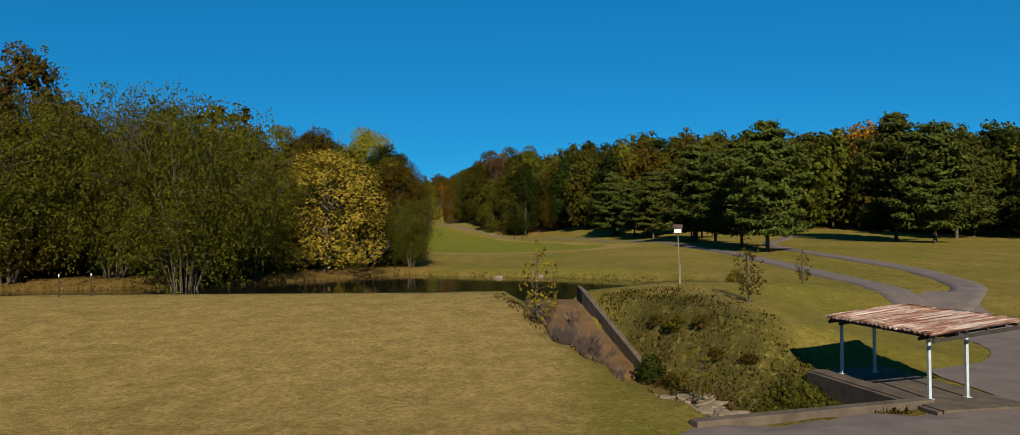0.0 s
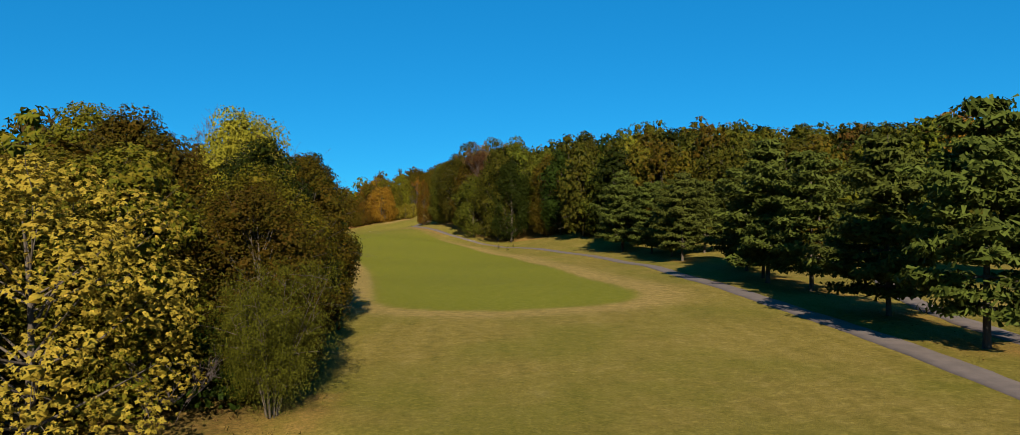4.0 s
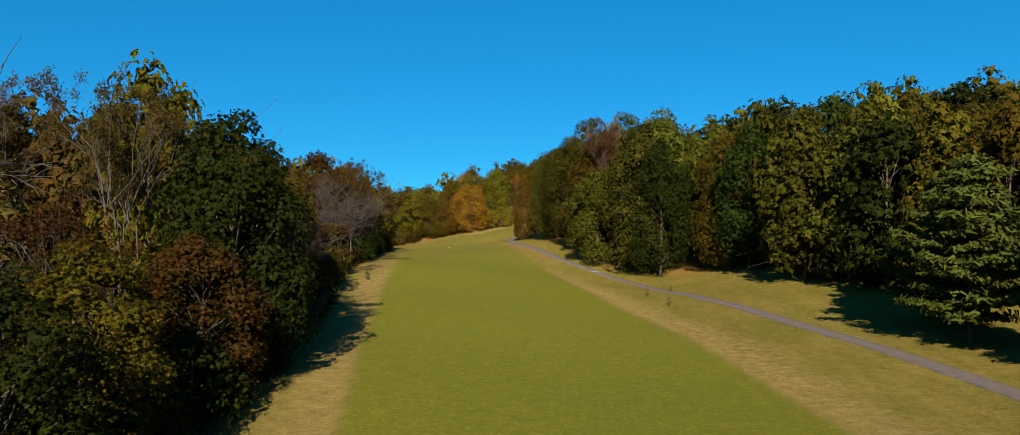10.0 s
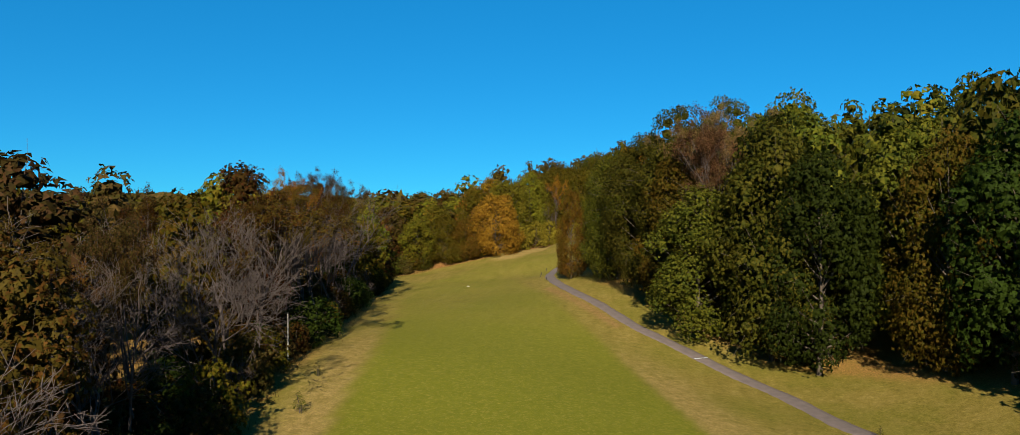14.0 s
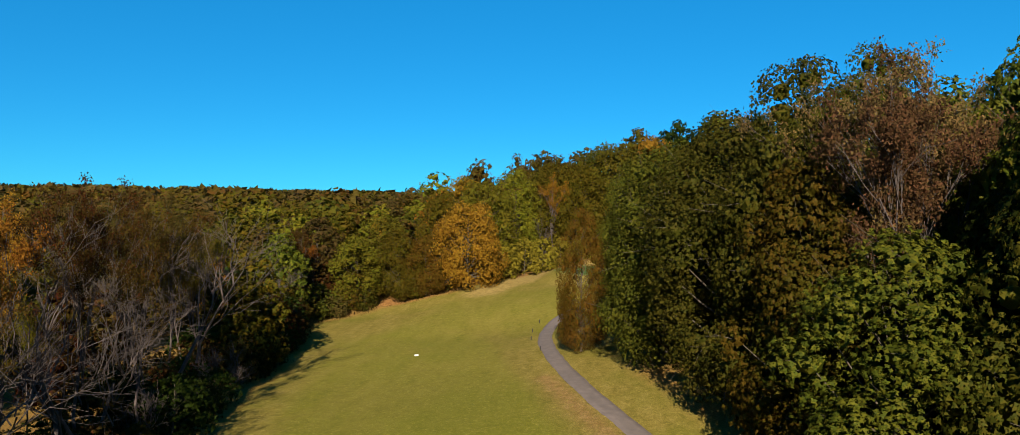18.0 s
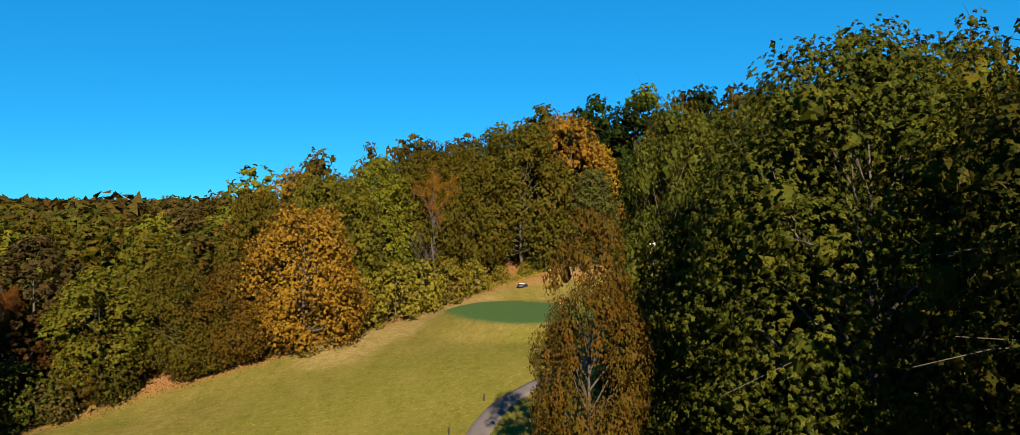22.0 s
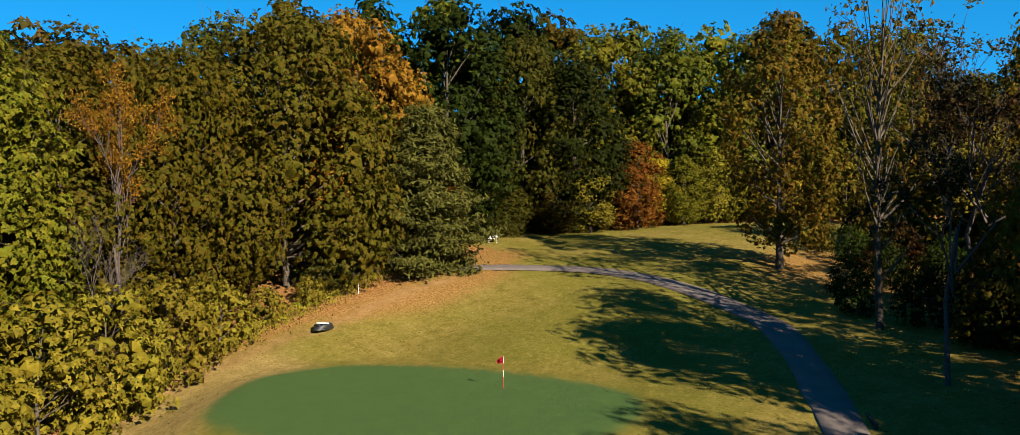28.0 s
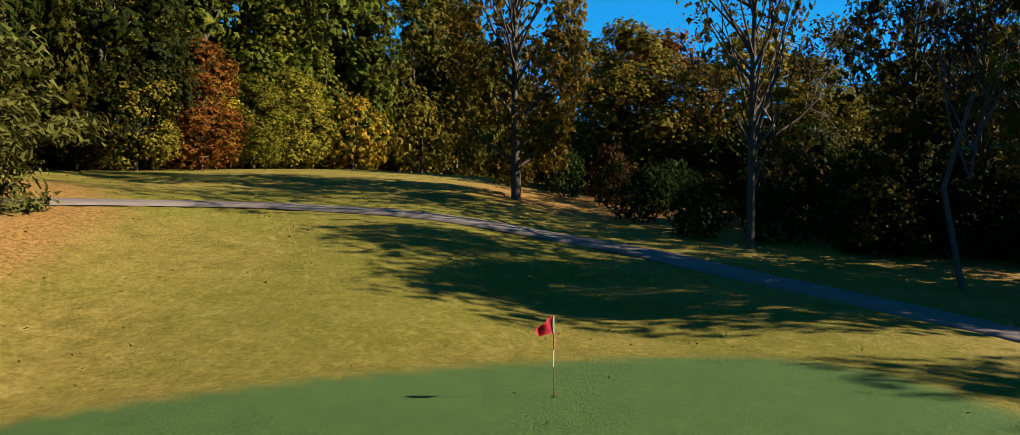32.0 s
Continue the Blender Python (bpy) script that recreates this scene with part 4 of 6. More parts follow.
for x, y, h, leaf in ((-19, 418, 9, "olive"), (-13.5, 427, 10, "bronze"), (-21, 420.5, 7, "olive"), (-8, 437, 10, "green"), (-10, 432, 7, "olive"), (-3, 447, 8, "dark"), (4.5, 475.5, 3.8, "dark"), (8.5, 479, 3.6, "dark"), (5, 470.5, 4.4, "dark"), (10, 474, 4.2, "olive"), (13.5, 478, 3.8, "dark"), (3.5, 465.5, 4.6, "dark"), (19, 476, 4.0, "dark"), (14, 470, 4.5, "olive"), (24, 479, 3.6, "dark"), (12, 463.5, 6, "dark"), (18, 465.5, 7, "dark"), (25, 468, 6, "olive"), (33, 470, 7, "dark"), (6, 459, 6, "dark"), (40, 473, 7, "olive"),
                      (18, 484.5, 4, "dark"), (20.5, 481, 4.6, "rust"), (17, 480.5, 3.6, "dark"), (22.5, 485.5, 4.2, "olive"), (25, 482, 5.2, "dark"), (14.5, 480.5, 3.0, "rust"), (27.5, 488, 5, "dark"), (20, 489, 3.6, "olive"), (16.5, 475, 3.5, "dark"), (30, 491, 4.5, "dark")):
    plant("shrub", THICKET[int(x) % 3], x, y, h / 8, x, leaf, "%s shrub under the trees beside the path" % NAMES[leaf], "shrub", "understorey of the east wood", 0.85)
rnd = random.Random(52)
for k in range(40):
    x, y = 2 + (k % 10) * 4.6 + rnd.uniform(-1.5, 1.5), 452 + (k // 10) * 4.6 + 0.22 * (k % 10) * 4.6 + rnd.uniform(-1.5, 1.5)
    plant("shrub", THICKET[k % 3], x, y, rnd.uniform(4.0, 6.5) / 8, rnd.uniform(0, 6), rnd.choice(["dark", "olive", "rust"]), "leafy shrub in the shade of the open wood", "shrub", "understorey of the east wood", 1.0)
# lime, yellow and orange leaves put the sun's glow into these crowns' colour
for k, (x, y, h, leaf) in enumerate([(31, 485, 16, "bronze"), (27.5, 479, 16, "lime"), (34, 476, 16, "orange"), (25.5, 473, 12, "lime"), (30, 468, 15, "yellow"), (26, 463, 12, "lime"), (36, 463, 13, "bronze")]):
    plant("broadleaf_tree", OAK_NEAR[k % 4] if k % 3 else OAK_TALL[k % 2], x, y, h / 24, k * 1.7, leaf, "%s tree in the wood east of the green" % NAMES[leaf], "tree", "open wood east of the green", 1.3)
plant("bare_tree", FINE[0], -42, 189, 1.9, 1.0, "rust", "tall grey leafless tree above the wood", "tree")
plant("bare_tree", FINE[1], -47, 181, 2.0, 2.0, "rust", "tall grey leafless tree above the wood", "tree")
plant("broadleaf_tree", OAK_TALL[0], -7.5, 449, 1.1, 2.7, "bronze", "tall golden olive tree with an open crown over the path", "tree", "", 0.9)
plant("bare_tree", THIN[0], -5, 464, 1.35, 0.6, "tan", "pale nearly bare tree over the path", "tree", "", 0.9)
for x, y, s in ((-58, 284, 1.2), (-63.5, 291, 1.3), (-53, 266, 1.15), (-68, 328, 1.3), (-74, 370, 1.35), (-70, 348, 1.2), (-66, 300, 1.3), (-62, 305, 1.1)):
    plant("bare_tree", FINE[int(x) % 2], x, y, s, x, "rust", "broad grey leafless tree of fine twigs at the wood's edge", "tree", "bare trees of the west wood", 1.3)
plant("cedar_tree", CEDAR, -23.5, 514, 0.62, 2.3, "cedar", "small dense dark green cedar", "tree")
plant("bare_tree", BARE[0], -46.3, 500.2, 0.95, 1.0, "rust", "grey leafless tree with a leaning forked trunk", "tree")
plant("bare_tree", BARE[1], -92, 461.5, 0.6, 2.0, "rust", "pale leafless tree on the bank", "tree")
plant("bare_tree", THIN[1], 12, 470, 1.5, 2.0, "tan", "tall nearly bare tan tree over the path", "tree")
plant("bare_tree", FADED[0], -4.5, 369, 2.45, 0.5, "fawn", "tall fading brown tree above the green wood", "tree", "", 0.8)
plant("bare_tree", FADED[1], 0.5, 374, 2.4, 1.5, "fawn", "tall fading brown tree above the green wood", "tree", "", 0.8)

for x, y, h, leaf in ((-71, 345, 27, "rust"), (-75, 358, 30, "orange"), (-78, 371, 31, "rust"), (-82, 385, 30, "tan"), (-86, 398, 30, "rust"), (-84, 366, 29, "orange"), (-92, 388, 30, "rust"), (-69, 332, 26, "rust"), (-90, 412, 27, "tan")):
    plant("broadleaf_tree", FADED[int(y) % 2], x, y, h / 16.7, x, leaf, "tall thinning %s tree with pale stems" % NAMES[leaf], "tree", "fading trees of the west wood", 0.75)

# ---- the pond's west shore ----
for i, (x, y, h, w) in enumerate([(-29.5, 66.5, 17.5, 1.0), (-38, 71, 19.5, 1.0), (-46, 68, 18, 1.1), (-26.5, 75, 14.5, 0.85), (-33, 78, 19.5, 0.95), (-55, 66, 19, 1.1), (-12.5, 92, 9, 0.8)]):
    plant("willow_tree", WILLOW[i % 2], x, y, h / 14, i * 1.3, "willow", "many-stemmed willow with feathery olive foliage by the pond", "tree", "willows by the pond", w)
rnd = random.Random(17)
for k in range(26):
    x, y = rnd.uniform(-62, -15), rnd.uniform(60, 90)
    if gz(x, y) < WATER + 0.2:
        continue
    if k % 3:
        plant("bare_shrub", BRUSH[k % 2], x, y, rnd.uniform(0.6, 1.0), rnd.uniform(0, 6), "rust", "leafless brown brush on the pond's wooded bank", "shrub", "brush under the willows", 1.3)
    else:
        plant("shrub", SHRUB[k % 3], x, y, rnd.uniform(0.4, 0.7), rnd.uniform(0, 6), rnd.choice(["willow", "dark"]), "low olive bush on the pond's wooded bank", "shrub", "brush under the willows")
plant("broadleaf_tree", OAK_AIRY, -21.3, 84.5, 0.97, 1.0, "gold", "golden yellow airy tree with many stems on the pond's bank", "tree", "", 1.2)
oak(-66, 88, 23, 6.2, "olive")
oak(-57, 87, 26, 5.5, "rust")
oak(-15, 97, 13, 4.5, "olive", True)
oak(-24, 93, 14.5, 5.5, "bronze", True)


# ---- woods ----
def stock(spots, seed, colours, tall, near, group, limit):
    """Plants single trees on the spots nearest to the edge; returns the rest."""
    rnd = random.Random(seed)
    left = []
    for x, y, d in sorted(spots, key=lambda q: q[2]):
        if y > 459 and x > -3 and x < 62 and "east" in group:
            continue
        if min((x - q[0]) ** 2 + (y - q[1]) ** 2 for q in HEROES) < 36:
            continue
        lo, hi = tall(x, y, d)
        if x > 14 and y > 405 and "east" in group:
            lo, hi = lo * 0.55, hi * 0.55
        if 225 < y < 345 and "west" in group:
            lo, hi = lo * 1.12, hi * 1.08
        h = rnd.uniform(lo, hi)
        turn = rnd.uniform(0, 6.283)
        pool = colours(x, y)
        leaf = rnd.choices([c for c, _ in pool], [w for _, w in pool])[0]
        if limit <= 0:
            left.append((x, y, h, leaf))
            continue
        limit -= 1
        if leaf == "thin":
            leaf = rnd.choice(["rust", "orange", "tan", "rust", "bronze"])
            plant("broadleaf_tree", rnd.choice(FADED), x, y, h / 15, turn, leaf, "thinning %s tree with pale stems showing through" % NAMES[leaf], "tree", group, 0.8)
            continue
        if leaf == "bare":
            plant("bare_tree", rnd.choice((FINE if d < 20 and y < 340 else BARE) + THIN[:1]), x, y, h / 15 * 0.95, turn, "rust", "leafless grey-brown tree of forking twigs at the wood's edge", "tree", group, 1.35)
            continue
        if "east" in group and y > 432 and x > -8:
            if y > 447 and rnd.random() < 0.45:
                continue
            plant("broadleaf_tree", rnd.choice(OAK_OPEN if y > 447 else OAK_TALL + OAK_OPEN), x, y, h / 24, turn, leaf, "tall %s tree with an open crown" % NAMES[leaf], "tree", "open wood east of the green")
            continue
        kind = rnd.choice((OAK_FAR, OAK_MID, OAK_NEAR, OAK_CLOSE)[near(x, y, d)])
        plant("broadleaf_tree", kind, x, y, h / 24, turn, leaf, "tall %s broadleaf tree in the autumn wood" % NAMES[leaf], "tree", group, rnd.uniform(0.85, 1.12) * (24 / h) ** 0.4 * 0.95)
    return left


SPOTS_L = wood(1, wood_l, (-230, 130, 60, 640), 95, 8.0, 14000)
SPOTS_R = wood(2, wood_r, (-40, 190, 150, 490), 120, 8.2, 12000)
WEST = [("olive", 3), ("green", 1.2), ("rust", 4), ("bare", 5), ("orange", 1.5), ("tan", 2), ("bronze", 1.5), ("thin", 8)]
SHORE = [("olive", 5), ("green", 3), ("rust", 1), ("bare", 2.5), ("tan", 1), ("bronze", 2), ("dark", 1)]
GREY = [("olive", 2), ("rust", 2), ("bare", 9), ("tan", 2), ("thin", 8), ("bronze", 0.7), ("dark", 1.5)]
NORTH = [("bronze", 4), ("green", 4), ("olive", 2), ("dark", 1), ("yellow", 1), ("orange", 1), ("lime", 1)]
GOLD = [("bronze", 3), ("olive", 3), ("rust", 3.5), ("thin", 3), ("tan", 2), ("orange", 1), ("green", 1.2), ("bare", 1.5)]
EAST = [("green", 8), ("olive", 3), ("dark", 2), ("bronze", 1), ("rust", 0.6), ("yellow", 0.15), ("bare", 0.5)]


# ---- height of the woods' canopy along the valley: at the edge, and further in ----
def canopy_west(y, d):
    ys = [62, 100, 125, 156, 195, 234, 290, 350, 400, 440, 470, 530]
    front = np.interp(y, ys, [16.5, 16.8, 17.7, 18.2, 21, 22.8, 24.5, 26.5, 29, 28, 25, 25])
    back = np.interp(y, ys, [19, 19.5, 21, 24.5, 27, 27.5, 26.5, 20.5, 19.5, 21, 23.5, 24.5])
    return float(np.interp(d, [3, 15], [front, back]))


def canopy_east(y, d):
    ys = [165, 211, 249, 284, 321, 351, 368, 386, 405, 423, 440, 470]
    rows = [[26, 25.5, 25, 28.5, 33, 37, 35, 29.4, 26.3, 27, 27.2, 29], [26, 26, 24, 28, 31.7, 37.7, 35.8, 32.4, 29.5, 29.8, 28.3, 28],
            [27, 26, 23.4, 28, 28, 34.6, 34.4, 33.5, 32.7, 33, 33, 30], [27, 27.8, 23, 22, 23.7, 28, 29, 30.8, 31.6, 31.3, 29.7, 26],
            [28, 28.4, 25, 17.6, 19.2, 22.7, 22.5, 24.4, 24.6, 23.9, 22.7, 23.5]]
    return float(np.interp(d, [3, 12, 25, 45, 80], [np.interp(y, ys, r) for r in rows]))


rest = stock(SPOTS_L, 5, lambda x, y: SHORE if y < 210 else GREY if y < 330 else WEST if y < 460 else GOLD if x < -33 else NORTH,
             lambda x, y, d: (0.6 * canopy_west(y, d), 0.82 * canopy_west(y, d)) if 150 < y < 222 or y > 415 and x < -80 else (0.76 * canopy_west(y, d), 1.15 * canopy_west(y, d)),
             lambda x, y, d: 3 if y < 290 and d < 5 else 2 if (y > 480 or y < 400) and d < 10 or y > 465 and d < 20 else 1 if d < 17 or y > 465 and d < 45 else 0, "trees of the west wood", 165)
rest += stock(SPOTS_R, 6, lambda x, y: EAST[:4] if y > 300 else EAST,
              lambda x, y, d: ((0.55 * canopy_east(y, d), 0.75 * canopy_east(y, d)) if y > 450 else (0.72 * canopy_east(y, d), 0.9 * canopy_east(y, d))) if y > 436 and x > -6 else (0.84 * canopy_east(y, d), 1.03 * canopy_east(y, d)),
              lambda x, y, d: 3 if 335 < y < 430 and d < 11 else 2 if 315 < y < 470 and d < 14 or 385 < y < 440 and d < 34 else 1 if d < 17 else 0, "trees of the east wood", 125)

# ---- pines along the path ----
for i, (x, y, h) in enumerate([(35.2, 104, 16.3), (36.8, 120.5, 15.5), (38.2, 141, 15.5), (37, 152.5, 17.5), (39.8, 162, 15.5), (42.3, 176.5, 14.5), (39.3, 207.5, 16.5),
                               (40.5, 222, 15), (38.5, 234, 16), (34.2, 250, 19), (36.5, 262, 17), (47, 186, 15), (74, 145, 22), (72, 128, 18.5), (92, 156, 20), (100, 163, 18), (108, 150, 18), (48, 222, 15)]):
    plant("pine_tree", PINE[i % 3], x, y, h / 15.5, i * 1.7, "pine", "tall dark green pine with layered level boughs", "tree", "pines by the cart path", 1.15)
oak(97, 207, 28, 7.5, "orange", False)
oak(86, 205, 14, 5, "orange", False)

# ---- undergrowth along the edge of the west wood ----
rnd = random.Random(8)
for x, y in smooth_line(LEFT_EDGE[3:19], 4.4):
    h = rnd.uniform(4.0, 8.0) if y > 200 else rnd.uniform(4.0, 7.5)
    x2, y2 = x - rnd.uniform(0.5, 3.0), y + rnd.uniform(-1.5, 1.5)
    # mostly dark leaves: deep shade at the wood's foot put into their colour
    leaf = rnd.choice(["rust", "dark", "dark", "tan", "dark", "olive"] if y > 215 else ["rust", "dark", "dark", "dark"])
    if rnd.random() < 0.22:
        plant("bare_shrub", BRUSH[rnd.randrange(2)], x2, y2, h / 3.2, rnd.uniform(0, 6), leaf, "leafless tangled grey brush at the wood's edge", "shrub", "brush along the west wood")
    else:
        plant("shrub", rnd.choice(THICKET), x2, y2, h / 8, rnd.uniform(0, 6), leaf, "%s vine-tangled shrub at the wood's edge" % NAMES[leaf], "shrub", "brush along the west wood", rnd.uniform(0.8, 1.1))


for x, y, h, leaf in ((-88, 440, 9, "dark"), (-93, 447, 11, "olive"), (-96, 455, 12, "rust"), (-91, 462, 8, "green"), (-85, 469, 9, "olive"), (-99, 441, 12, "dark"), (-101, 461, 13, "olive"), (-95, 470, 12, "rust"),
                      (-105, 450, 13, "dark"), (-86, 432, 10, "rust"), (-94, 432, 12, "olive"), (-100, 471, 13, "dark"), (-88, 478, 12, "olive")):
    plant("shrub", THICKET[int(-x) % 3], x, y, h / 8, x, leaf, "%s tangled shrub in the hollow of the wood" % NAMES[leaf], "shrub", "brush under the west wood", 1.1)
# a deeper belt of brush added under the west wood's trees, dark leaves painting deep shade
for x, y in smooth_line([q for q in LEFT_EDGE if 100 < q[1] < 440 and q[0] < -15 and q[1] < 440][:14], 5.5):
    h = rnd.uniform(5.0, 9.0)
    leaf = rnd.choice(["dark", "rust", "olive", "dark", "rust"])
    plant("shrub", rnd.choice(THICKET), x - rnd.uniform(5.0, 11.0), y + rnd.uniform(-2, 2), h / 8, rnd.uniform(0, 6), leaf, "%s tangled shrub under the trees" % NAMES[leaf], "shrub", "brush under the west wood", rnd.uniform(0.9, 1.2))


# ---- far woods ----
FAR_CROWNS = [broadleaf(51 + i, 24, 7.2, 0.06, 28, 22, 0.95, 3, 0.44, limbs=6)[1] for i in range(3)]


def far_wood(spots, leaf, seed):
    rng = np.random.default_rng(seed)
    V = []
    for x, y, h, r, n in spots:
        if n > 400:
            turn, v = rng.uniform(0, 6.28), FAR_CROWNS[rng.integers(0, len(FAR_CROWNS))]
            c, q = math.cos(turn), math.sin(turn)
            V.append(np.stack([v[:, 0] * c - v[:, 1] * q, v[:, 0] * q + v[:, 1] * c, v[:, 2]], -1) * np.array([r / 7.2, r / 7.2, h / 24]) + np.array([x, y, gz(x, y)]))
            continue
        k = np.arange(n) + 0.5
        zz = 1 - 1.25 * k / n
        az = k * 2.39996 + rng.normal(size=n) * 0.3 + rng.uniform(0, 6)
        flat = np.sqrt(np.clip(1 - zz * zz, 0, 1))
        u = np.stack([flat * np.cos(az), flat * np.sin(az), zz], -1)
        lump = 1 + 0.08 * np.sin(az * 3 + x) * np.cos(zz * 4 + y) + 0.025 * rng.normal(size=n)
        pos = u * lump[:, None] * np.array([r, r, h * 0.42]) * rng.uniform(0.9, 1.0, (n, 1)) + np.array([x, y, gz(x, y) + h * 0.58])
        V.append(cores(rng, [(x, y, gz(x, y) + h * 0.56)], [r * 0.82], h * 0.42 / r))
        V.append(leaf_tris(rng, pos, u + np.array([0, 0, 0.3]) + rng.normal(size=u.shape) * 0.5, 3.0 * r / math.sqrt(n) * (0.85 if r < 8 else 1.1), 0.8))
    V = np.concatenate(V)
    return tagged(new("far_woods", mesh_of("far_woods", V, tris_of(len(V) // 3), LEAF[leaf])), "distant %s woodland canopy" % NAMES[leaf], "woods", kind="stuff")


bins = {k: [] for k in ("olive", "green", "rust", "dark", "tan", "bronze")}
rnd = random.Random(12)
for x, y, h, leaf in rest:
    bins[leaf if leaf in bins else rnd.choice(["rust", "tan", "olive"])].append((x, y, h, rnd.uniform(5.5, 7.5), 420))
for ring, gap, r in (((-420, 320, 60, 760), 15, 9), ((-1100, 900, -100, 1500), 34, 20)):
    qx, qy = np.meshgrid(np.arange(ring[0], ring[1], gap), np.arange(ring[2], ring[3], gap))
    rng = np.random.default_rng(gap)
    qx, qy = qx.ravel() + rng.uniform(-0.4, 0.4, qx.size) * gap, qy.ravel() + rng.uniform(-0.4, 0.4, qx.size) * gap
    if gap < 20:
        ok = (signed(qx, qy, wood_l) > 92) | (signed(qx, qy, wood_r) > 117) | (qx > 300) | ((qy > 700) & (qx > 60))
    else:
        ok = ~((qx > -420) & (qx < 320) & (qy > 60) & (qy < 760)) & ~((qy < 150) & (qx > -500) & (qx < 300))
    for x, y in zip(qx[ok], qy[ok]):
        if x < -150 or gap > 20:
            bins[rnd.choice(["tan", "olive", "rust", "tan"])].append((float(x), float(y), rnd.uniform(9, 18), r * rnd.uniform(0.75, 1.25), 150 if gap < 20 else 100))
            continue
        bins[rnd.choice(["olive", "olive", "green", "rust", "rust", "dark", "tan", "tan"])].append((float(x), float(y), rnd.uniform(11, 22), r * rnd.uniform(0.75, 1.25), 150 if gap < 20 else 100))
for i, (leaf, spots) in enumerate(bins.items()):
    far_wood(spots, leaf, 40 + i)


# ---- small builders ----
def part(name, bm, material, parent=None, label="", smooth=False):
    """Links a bmesh as one mesh object under a thing or a part."""
    me = bpy.data.meshes.new(name)
    bm.normal_update()
    bm.to_mesh(me)
    bm.free()
    for p in me.polygons:
        p.use_smooth = smooth
    me.materials.append(material)
    ob = new(name, me)
    if parent:
        ob.parent = parent
    if label:
        tagged(ob, label)
    return ob


def thing(name, at, label, category, group="", turn=0.0):
    root = tagged(new(name), label, category, group)
    root.empty_display_size = 0.2
    root.matrix_basis = Matrix.LocRotScale(at, Euler((0, 0, turn)), None)
    return root


def box(bm, a, b, bevel=0.0, turn=None):
    """An axis-aligned box from corner a to corner b, bevelled."""
    size, mid = [q - p for p, q in zip(a, b)], [(p + q) / 2 for p, q in zip(a, b)]
    made = bmesh.ops.create_cube(bm, size=1.0, matrix=Matrix.Translation(mid) @ (turn or Matrix()) @ Matrix.Diagonal((*size, 1)))
    if bevel:
        edges = {e for v in made["verts"] for e in v.link_edges}
        bmesh.ops.bevel(bm, geom=list(edges), offset=bevel, segments=2, affect="EDGES", profile=0.6)
    return bm


def boxed(*args, **kw):
    return box(bmesh.new(), *args, **kw)


def rod(points, r0, r1, sides=10):
    v, f = tubes([(points, r0, r1)], sides)
    bm = bmesh.new()
    vs = [bm.verts.new(q) for q in v]
    for q in f:
        bm.faces.new([vs[i] for i in q])
    bm.faces.new(vs[:sides][::-1])
    bm.faces.new(vs[-sides:])
    return bm


def rock(bm, at, size, seed, flat=0.6):
    made = bmesh.ops.create_icosphere(bm, subdivisions=2, radius=1.0)
    for v in made["verts"]:
        n = noise.noise(v.co * 1.3 + Vector((seed * 3.1, 0, seed))) * 0.35
        v.co = Vector((v.co.x * size * (1 + n), v.co.y * size * 0.75 * (1 + n), v.co.z * size * flat * (1 + n))) + Vector(at)
    return bm


# ---- asphalt yard ----
bm = bmesh.new()
top = [bm.verts.new((x, y, 0)) for x, y in YARD]
face = bm.faces.new(top)
bmesh.ops.triangulate(bm, faces=[face])
for _ in range(3):
    bmesh.ops.subdivide_edges(bm, edges=[e for e in bm.edges if e.calc_length() > 2.5], cuts=1)
    bmesh.ops.triangulate(bm, faces=bm.faces[:])
for v in bm.verts:
    v.co.z = gz(v.co.x, v.co.y) + 0.035 + 0.1 * float(step01(signed(np.array([v.co.x]), np.array([v.co.y]), YARD) / 0.5)[0])
bmesh.ops.recalc_face_normals(bm, faces=bm.faces)
tagged(part("road", bm, ASPHALT), "worn grey asphalt yard joining the cart paths", "road", kind="structure")

# ---- shelter ----
STEEL = simple("painted_steel", (0.5, 0.55, 0.6), (0.32, 0.34, 0.36), 6, 0.5, 0.4)
CONCRETE = simple("concrete", (0.13, 0.098, 0.07), (0.055, 0.042, 0.032), 1.5, 0.9, 0.2, 0.3)
TIMBER = simple("weathered_timber", (0.27, 0.22, 0.17), (0.13, 0.1, 0.08), 5, 0.9, 0.15, 0.4, stretch=(1, 1, 0.2))
DARKWOOD = simple("dark_timber", (0.045, 0.038, 0.034), (0.02, 0.018, 0.016), 5, 0.8, 0.2, 0.3)
m, nt, p = shader("rusted_sheet", 0.6, 0.4)
rustf = noise_tex(nt, 1.3, 6, 0.7, stretch=(0.4, 4.2, 1))
rc = ramp(nt, rustf, [(0.40, (0.62, 0.57, 0.56)), (0.47, (0.36, 0.2, 0.14)), (0.56, (0.13, 0.04, 0.02))])
rc = blend(nt, ramp(nt, noise_tex(nt, 1.0, 3, 0.6, stretch=(0.3, 11, 1)), [(0.5, (0, 0, 0)), (0.62, (0.75, 0.75, 0.75))]), rc, (0.62, 0.56, 0.56))
rc = blend(nt, calc(nt, "MULTIPLY", noise_tex(nt, 14, 3), 0.35), rc, (0.3, 0.14, 0.08))
nt.links.new(rc, p.inputs["Base Color"])
p.inputs["Metallic"].default_value = 0.15
RUSTED = m
